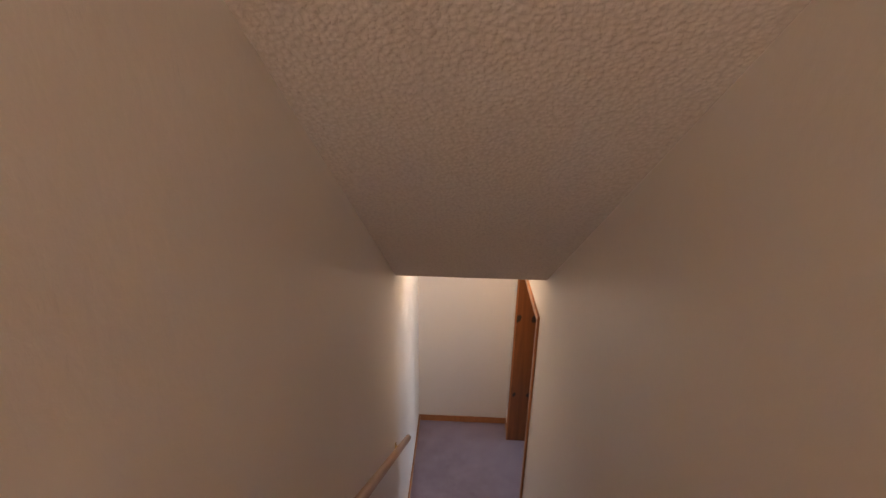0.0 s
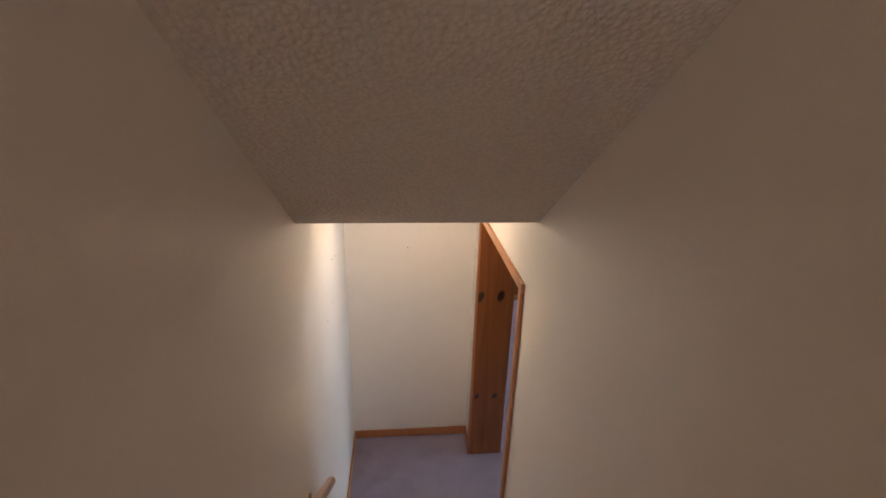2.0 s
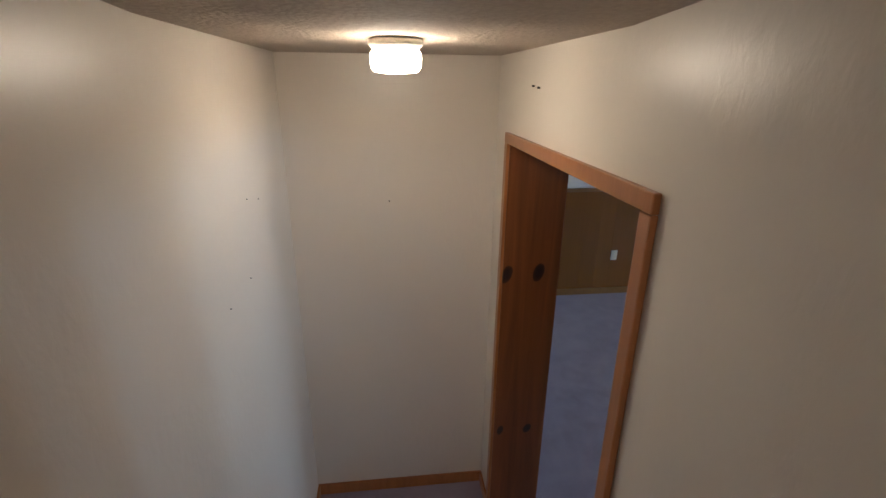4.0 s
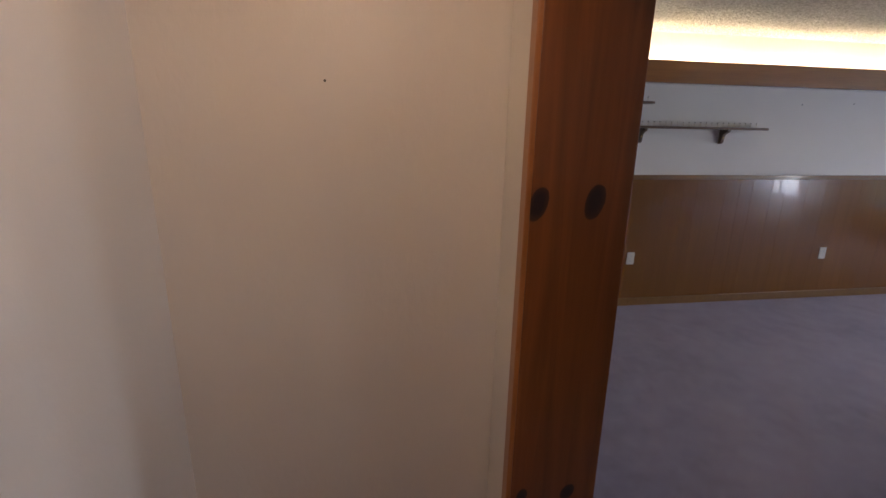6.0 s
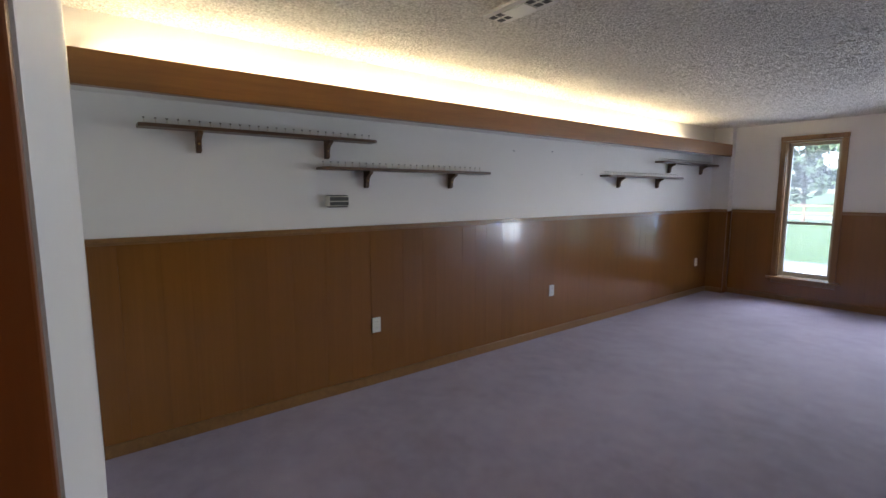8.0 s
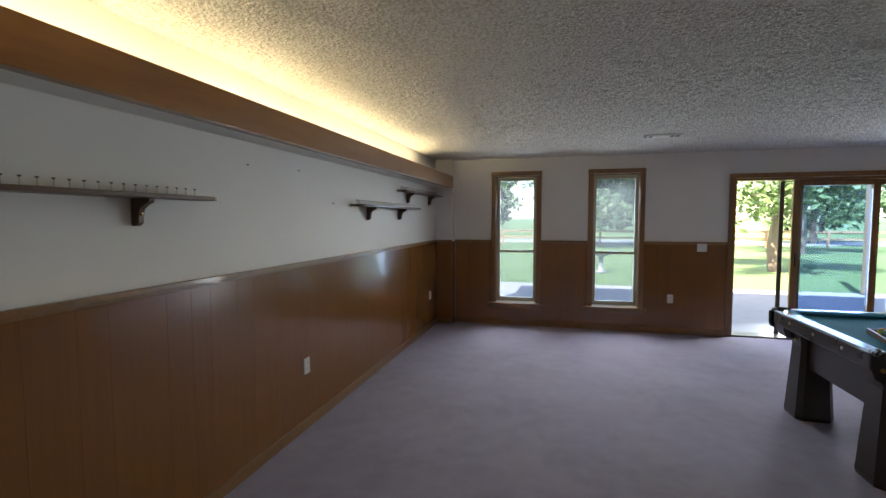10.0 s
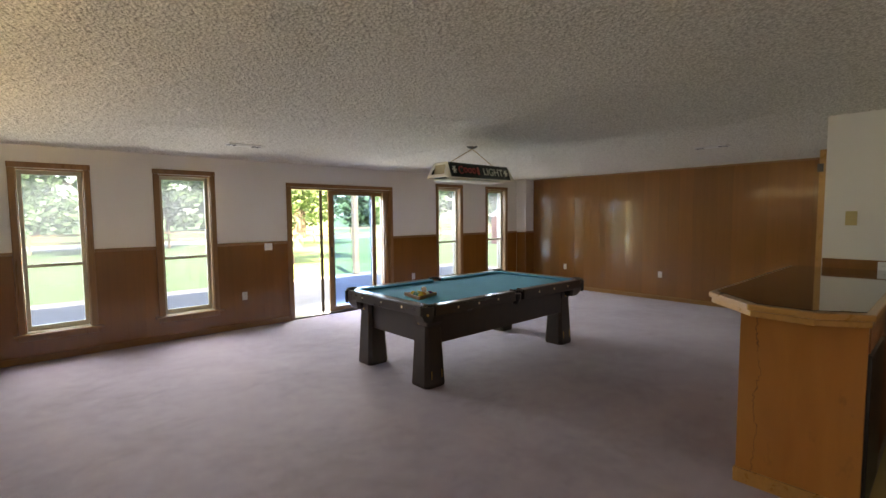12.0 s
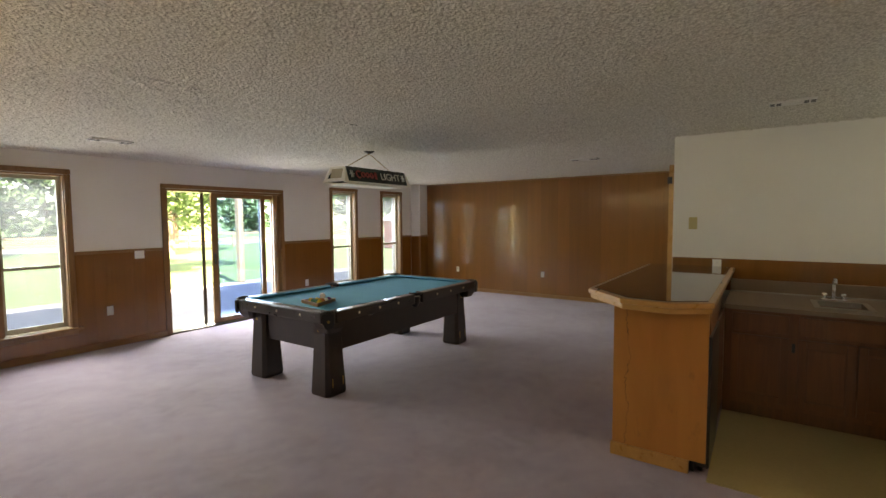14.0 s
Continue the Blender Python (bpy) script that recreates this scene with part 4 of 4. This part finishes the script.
for sy in (-1, 1):
    b = prism(bmesh.new(), [(sy * WB, ZB), (sy * WT, ZT), (sy * (WT - 0.006), ZT), (sy * (WB - 0.006), ZB)], -LTP, LTP, "x")
    f = part("side_panel", b, SIGN_DARK, lm, "dark green side panel with lettering")
    lean = math.degrees(math.atan2(WB - WT, ZT - ZB))
    base = Matrix.Translation((0, sy * ((WB + WT) / 2 + 0.0035), (ZB + ZT) / 2)) @ Euler((radians(90 - lean) if sy < 0 else radians(-90 + lean), 0, 0)).to_matrix().to_4x4()
    if sy > 0:
        base = base @ Matrix.Rotation(math.pi, 4, "Z")
    cu = bpy.data.curves.new("word", "FONT")
    cu.body = "LIGHT"
    cu.size = 0.125
    cu.extrude = 0.0015
    cu.align_x, cu.align_y = "CENTER", "CENTER"
    tmp = bpy.data.objects.new("word", cu)
    me = bpy.data.meshes.new_from_object(tmp)
    me.materials.append(LETTER)
    bpy.data.objects.remove(tmp)
    wd = new("word", me)
    wd.parent = f
    wd.matrix_basis = base @ Matrix.Translation((0.205, -0.004, 0.001))
    tagged(wd, "white block lettering")
    b = bmesh.new()   # red script shapes
    for k, (w, h) in enumerate(((0.075, 0.085), (0.05, 0.055), (0.05, 0.055), (0.045, 0.06), (0.025, 0.085))):
        xx = -0.325 + k * 0.068
        for q in range(8):
            a0, a1 = 2 * math.pi * q / 8, 2 * math.pi * (q + 1) / 8
            if k == 0 and q in (0, 7):
                continue
            tube(b, (xx + w / 2 * math.cos(a0), h / 2 * math.sin(a0), 0.002), (xx + w / 2 * math.cos(a1), h / 2 * math.sin(a1), 0.002), 0.008, seg=6)
    bmesh.ops.transform(b, matrix=base, verts=b.verts)
    part("emblem", b, REDL, f, "red script shapes")
    for xx in (-0.43, 0.43):
        b = bmesh.new()
        for q in range(3):
            a = math.pi * q / 3
            tube(b, (xx + 0.035 * math.cos(a), 0.045 * math.sin(a), 0.0015), (xx - 0.035 * math.cos(a), -0.045 * math.sin(a), 0.0015), 0.006, seg=6)
        bmesh.ops.transform(b, matrix=base, verts=b.verts)
        part("star", b, LETTER, f, "white star shapes")
for sx in (-1, 1):
    b = bmesh.new()
    o4 = [(-WB, ZB), (WB, ZB), (WT, ZT), (-WT, ZT)]
    outer = [b.verts.new((sx * (LB if z == ZB else LTP), y, z)) for y, z in o4]
    inner = [b.verts.new((sx * (LB if z == ZB else LTP) - sx * 0.004, y * 0.68, z * 1.0 + (0.03 if z == ZB else -0.03))) for y, z in o4]
    back = [b.verts.new((sx * LTP - sx * 0.002, y, z)) for y, z in o4]
    for k in range(4):
        b.faces.new((outer[k], outer[(k + 1) % 4], inner[(k + 1) % 4], inner[k]))
        b.faces.new((outer[k], back[k], back[(k + 1) % 4], outer[(k + 1) % 4]))
    bmesh.ops.recalc_face_normals(b, faces=b.faces)
    e = part("end_frame", b, SIGN_EDGE, lm, "pale plastic end frame")
    b = prism(bmesh.new(), [(-WB * 0.7, ZB + 0.026), (WB * 0.7, ZB + 0.026), (WT * 0.7, ZT - 0.026), (-WT * 0.7, ZT - 0.026)], sx * (LTP + 0.002) if sx > 0 else sx * (LTP + 0.010), sx * (LTP + 0.010) if sx > 0 else sx * (LTP + 0.002), "x")
    part("end_panel", b, NET, e, "amber end panel")
part("top", one(-LTP, LTP, -WT + 0.001, WT - 0.001, ZT - 0.006, ZT - 0.001), SIGN_EDGE, lm)
for sy in (-1, 1):
    a, b_ = sorted((sy * (WB + 0.004), sy * (WB - 0.02)))
    part("edge_strip", one(-LB, LB, a, b_, ZB - 0.016, ZB - 0.001, 0.003), SIGN_EDGE, lm, "pale lower edge strip")
part("diffuser", one(-LTP + 0.02, LTP - 0.06, -WB + 0.03, WB - 0.03, ZB - 0.035, ZB - 0.017, 0.004), SIGN_EDGE, lm, "pale plastic diffuser")

# ---- bar ----
bar = thing("bar_counter", (0, 0, 0), "honey wooden bar with dark glossy top and chamfered corners", "bar")
part("end_panel", one(4.0, 4.022, 0.965, 1.52, 0.085, 1.05, 0.003), BARPANEL, bar, "honey panel with dark crooked veins")
part("plinth", one(3.988, 4.02, 1.055, 1.53, 0.0, 0.084, 0.003), BAREDGE, bar)
part("front_panel", one(4.0225, 6.015, 1.498, 1.52, 0.0, 1.05, 0.003), BARSIDE, bar)
part("carcass", one(4.64, 5.19, 0.975, 1.497, 0.09, 1.05, 0.003), CABINET, bar, "dark cabinet under the bar")
part("toe_kick", one(4.03, 5.19, 1.03, 1.49, 0.0066, 0.089), BLACK, bar)
part("drawer_front", one(4.03, 4.62, 0.958, 0.974, 0.88, 1.03, 0.004), CABINET, bar)
part("cabinet_door", one(4.66, 5.18, 0.955, 0.974, 0.11, 0.86, 0.004), CABINET, bar)
OUT = [(3.99, 1.69), (3.69, 1.41), (3.665, 1.12), (3.79, 0.925), (6.005, 0.925), (6.005, 1.46), (6.005, 1.69)]


def inset(pts, d):
    cxx, cyy = 4.85, 1.30
    return [(x + (d if x < cxx else -d if x < 6 else 0), y + (d if y < cyy else -d)) for x, y in pts]


part("edge", prism(bmesh.new(), OUT, 1.085, 1.118, "z", 0.008), BAREDGE, bar, "rounded honey wooden edge")
part("edge", prism(bmesh.new(), inset(OUT, 0.012), 1.052, 1.084, "z", 0.006), BAREDGE, bar)
part("glass_top", prism(bmesh.new(), inset(OUT, 0.035), 1.1185, 1.1225, "z"), BARTOP, bar, "dark reflective glass inset")
fr = thing("mini_fridge", (4.33, 1.0, 0.0066), "black mini fridge built in under the bar", "fridge")
part("body", one(-0.29, 0.29, 0.04, 0.48, 0.03, 0.86, 0.006), BLACK, fr)
part("door", one(-0.29, 0.29, -0.05, 0.037, 0.03, 0.86, 0.012), BLACK, fr)
for x in (-0.25, 0.25):
    for y in (0.0, 0.42):
        b = bmesh.new()
        tube(b, (x, y, 0), (x, y, 0.03), 0.016)
        part("foot", b, BLACK, fr)

# ---- sink counter ----
FX = 5.20
base = thing("sink_cabinet", (0, 0, 0), "dark wooden base cabinets with panelled doors", "cabinet")
part("carcass", one(FX + 0.02, 6.005, ALCOVE + 0.003, 0.955, 0.10, 0.862, 0.002), CABINET, base)
part("toe_kick", one(FX + 0.035, 5.99, ALCOVE + 0.003, 0.955, 0.0066, 0.099), CABINET, base)
ys = [0.93, 0.50, 0.06 - 0.05]
for y1, y0 in ((0.90, 0.53), (0.47, 0.14), (0.125, -0.19)):
    dr = part("door", one(FX + 0.003, FX + 0.019, y0, y1, 0.14, 0.665, 0.004), CABINET, base, "dark panelled cabinet door")
    part("raised_panel", one(FX - 0.003, FX + 0.0025, y0 + 0.06, y1 - 0.06, 0.21, 0.595, 0.002), CABINET, dr)
    for a in ((y0, y0 + 0.048, 0.14, 0.665), (y1 - 0.048, y1, 0.14, 0.665), (y0 + 0.049, y1 - 0.049, 0.14, 0.195), (y0 + 0.049, y1 - 0.049, 0.61, 0.665)):
        part("frame", one(FX - 0.006, FX + 0.0025, *a, 0.002), CABINET, dr)
for y1, y0 in ((0.90, 0.53), (0.47, -0.19)):
    part("drawer_front", one(FX, FX + 0.019, y0, y1, 0.695, 0.835, 0.005), CABINET, base)
part("hinge", one(FX - 0.004, FX + 0.004, 0.49, 0.51, 0.56, 0.63, 0.002), BLACK, base, "black cabinet hinge")
wt = thing("worktop", (0, 0, 0), "brown laminate worktop with splashback", "worktop")
SX0, SX1, SY0, SY1 = 5.36, 5.74, 0.03, 0.36
b = bmesh.new()
for a in ((FX - 0.025, SX0, ALCOVE + 0.003, 0.955), (SX1, 6.005, ALCOVE + 0.003, 0.955), (SX0, SX1, ALCOVE + 0.003, SY0), (SX0, SX1, SY1, 0.955)):
    box(b, *a, 0.863, 0.898)
part("slab", b, LAMINATE, wt)
part("splashback", one(5.985, 6.007, ALCOVE + 0.003, 0.955, 0.899, 1.015, 0.003), LAMINATE, wt)
part("splash_trim", one(5.974, 5.984, ALCOVE + 0.003, 0.955, 0.8985, 0.910, 0.002), STEEL, wt, "pale metal cove strip")
sk = thing("sink", (5.55, 0.195, 0.898), "small stainless steel bar sink", "sink")
b = bmesh.new()
for a in ((-0.205, -0.16, -0.18, 0.18), (0.16, 0.205, -0.18, 0.18), (-0.16, 0.16, -0.18, -0.14), (-0.16, 0.16, 0.14, 0.18)):
    box(b, *a, 0.0005, 0.005)
part("rim", b, STEEL, sk)
b = bmesh.new()
for a in ((-0.17, -0.16, -0.15, 0.15, -0.14, 0.0), (0.16, 0.17, -0.15, 0.15, -0.14, 0.0), (-0.16, 0.16, -0.15, -0.14, -0.14, 0.0), (-0.16, 0.16, 0.14, 0.15, -0.14, 0.0), (-0.17, 0.17, -0.15, 0.15, -0.15, -0.14)):
    box(b, *a)
part("bowl", b, STEEL, sk)
tp = thing("faucet", (5.80, 0.22, 0.898), "chrome bar faucet with two handles", "faucet")
part("base", one(-0.03, 0.03, -0.085, 0.085, 0.0005, 0.022, 0.008), CHROME, tp, "white and chrome base plate")
b = bmesh.new()
pts = [(0, 0, 0.02), (0, 0, 0.14), (-0.015, 0, 0.17), (-0.045, 0, 0.185), (-0.08, 0, 0.175), (-0.095, 0, 0.15)]
for p, q in zip(pts, pts[1:]):
    tube(b, p, q, 0.013, seg=12)
part("spout", b, CHROME, tp, smooth=True)
for y in (-0.06, 0.06):
    part("handle", lathe(bmesh.new(), [(0.012, 0.022), (0.01, 0.04), (0.022, 0.046), (0.022, 0.06), (0.012, 0.066)], 14, Matrix.Translation((0, y, 0))), CHROME, tp, smooth=True)

# ---- outdoors ----
G = -0.14
bm = bmesh.new()
box(bm, -900, 900, NORTH + 0.25, 1500, G - 1.0, G)
box(bm, -900, 900, -900, -2.0, G - 1.0, G)
setting("ground", bm, GRASS, "sunlit green lawn reaching to the distance", "lawn")
setting("patio", one(-2.0, 12.0, NORTH + 0.245, 12.3, G + 0.002, -0.03, 0.01), STONE, "pale concrete patio in shade", "patio")
setting("road", one(-900, 900, 34, 39, G + 0.003, G + 0.03), ROADM, "pale road beyond the lawn", "road")


def post(x, y):
    p = thing("wooden_post", (x, y, -0.03), "weathered wooden post on the patio edge", "post")
    part("shaft", one(-0.07, 0.07, -0.07, 0.07, 0.02, 4.6, 0.008), POSTWOOD, p)
    part("foot", one(-0.09, 0.09, -0.09, 0.09, 0, 0.02, 0.004), ALU, p)


post(7.85, 12.1)


def tree(x, y, h, r, seed, leaf, n, size=0.16, lift=0.3):
    """Tapered trunk, limbs and a crown of many small leaf clumps."""
    rnd = random.Random(seed)
    t = thing("tree", (x, y, G), "leafy green tree standing on the lawn", "tree", "trees")
    b = bmesh.new()
    p = Vector((0, 0, -0.1))
    rad = 0.028 * h
    limbs = []
    while p.z < h * 0.7:
        q = p + Vector((rnd.uniform(-0.12, 0.12), rnd.uniform(-0.12, 0.12), h * 0.12))
        tube(b, p, q, rad, rad * 0.85, 9)
        rad *= 0.85
        if q.z > h * lift:
            for k in range(3):
                a = rnd.uniform(0, 6.28)
                ln = r * rnd.uniform(0.6, 1.0)
                e = q + Vector((math.cos(a) * ln, math.sin(a) * ln, rnd.uniform(-0.1, 0.5) * ln))
                tube(b, q, e, rad * 0.45, rad * 0.1, 6)
                limbs.append((q, e))
        p = q
    part("trunk", b, BARK, t)
    verts, faces = [], []
    for k in range(n):
        q, e = limbs[rnd.randrange(len(limbs))]
        c = q.lerp(e, rnd.uniform(0.3, 1.12)) + Vector((rnd.gauss(0, 0.13), rnd.gauss(0, 0.13), rnd.gauss(0, 0.12))) * r
        u = Vector((rnd.gauss(0, 1), rnd.gauss(0, 1), rnd.gauss(0, 0.6))).normalized()
        w = u.cross(Vector((rnd.gauss(0, 1), rnd.gauss(0, 1), rnd.gauss(0, 1)))).normalized()
        s = size * rnd.uniform(0.5, 1.3)
        i = len(verts)
        verts += [c - u * s, c - w * s * 0.5, c + u * s, c + w * s * 0.5]
        faces.append((i, i + 1, i + 2, i + 3))
    me = bpy.data.meshes.new("crown")
    me.from_pydata([tuple(v) for v in verts], [], faces)
    me.materials.append(leaf)
    o = new("crown", me)
    o.parent = t
    tagged(o, "crown of many small green leaves", kind="stuff")


tree(8.3, 17.5, 7.0, 2.7, 1, LEAF, 9000, 0.11, 0.32)
tree(12.5, 26.0, 9.5, 3.4, 2, LEAF, 5500, 0.14, 0.42)
tree(3.2, 30.0, 9.5, 3.6, 3, LEAF, 9000, 0.17, 0.2)
tree(17.5, 36.0, 9.0, 3.6, 4, LEAF, 8000, 0.16, 0.2)
for k in range(26):
    rr = random.Random(100 + k)
    tree(-75 + k * 7.5 + rr.uniform(-2, 2), rr.uniform(58, 78), rr.uniform(8, 12), rr.uniform(3.5, 4.8), 50 + k, LEAF2, 2600, 0.45, 0.1)

bb = thing("bird_bath", (2.95, 15.9, G), "grey stone bird bath on the lawn", "bird bath")
part("pedestal", lathe(bmesh.new(), [(0.17, 0), (0.17, 0.05), (0.08, 0.1), (0.065, 0.4), (0.09, 0.52)], 18), STONE, bb, smooth=True)
part("basin", lathe(bmesh.new(), [(0.09, 0.521), (0.25, 0.57), (0.28, 0.62), (0.26, 0.63)], 22), STONE, bb, smooth=True)

fence = thing("rail_fence", (0, 31, G), "long low rail fence beyond the lawn", "fence")
for k in range(34):
    part("post", one(-50 + 3 * k - 0.06, -50 + 3 * k + 0.06, -0.06, 0.06, 0, 1.0), POSTWOOD, fence)
for z in (0.45, 0.85):
    part("rail", one(-50, 49, -0.03, 0.03, z, z + 0.12), POSTWOOD, fence)

shed = thing("red_shed", (23.1, 18.5, G), "small red wooden shed on the lawn", "shed", turn=-20)
part("wall", one(-1.2, 1.2, -1.2, 1.2, 0, 1.7), REDM, shed)
part("roof", prism(bmesh.new(), [(-1.4, 1.701), (1.4, 1.701), (0, 2.6)], -1.35, 1.35, "y"), GREYROOF, shed)
part("door", one(-0.4, 0.4, -1.23, -1.201, 0, 1.5, 0.004), WHPLATE, shed)
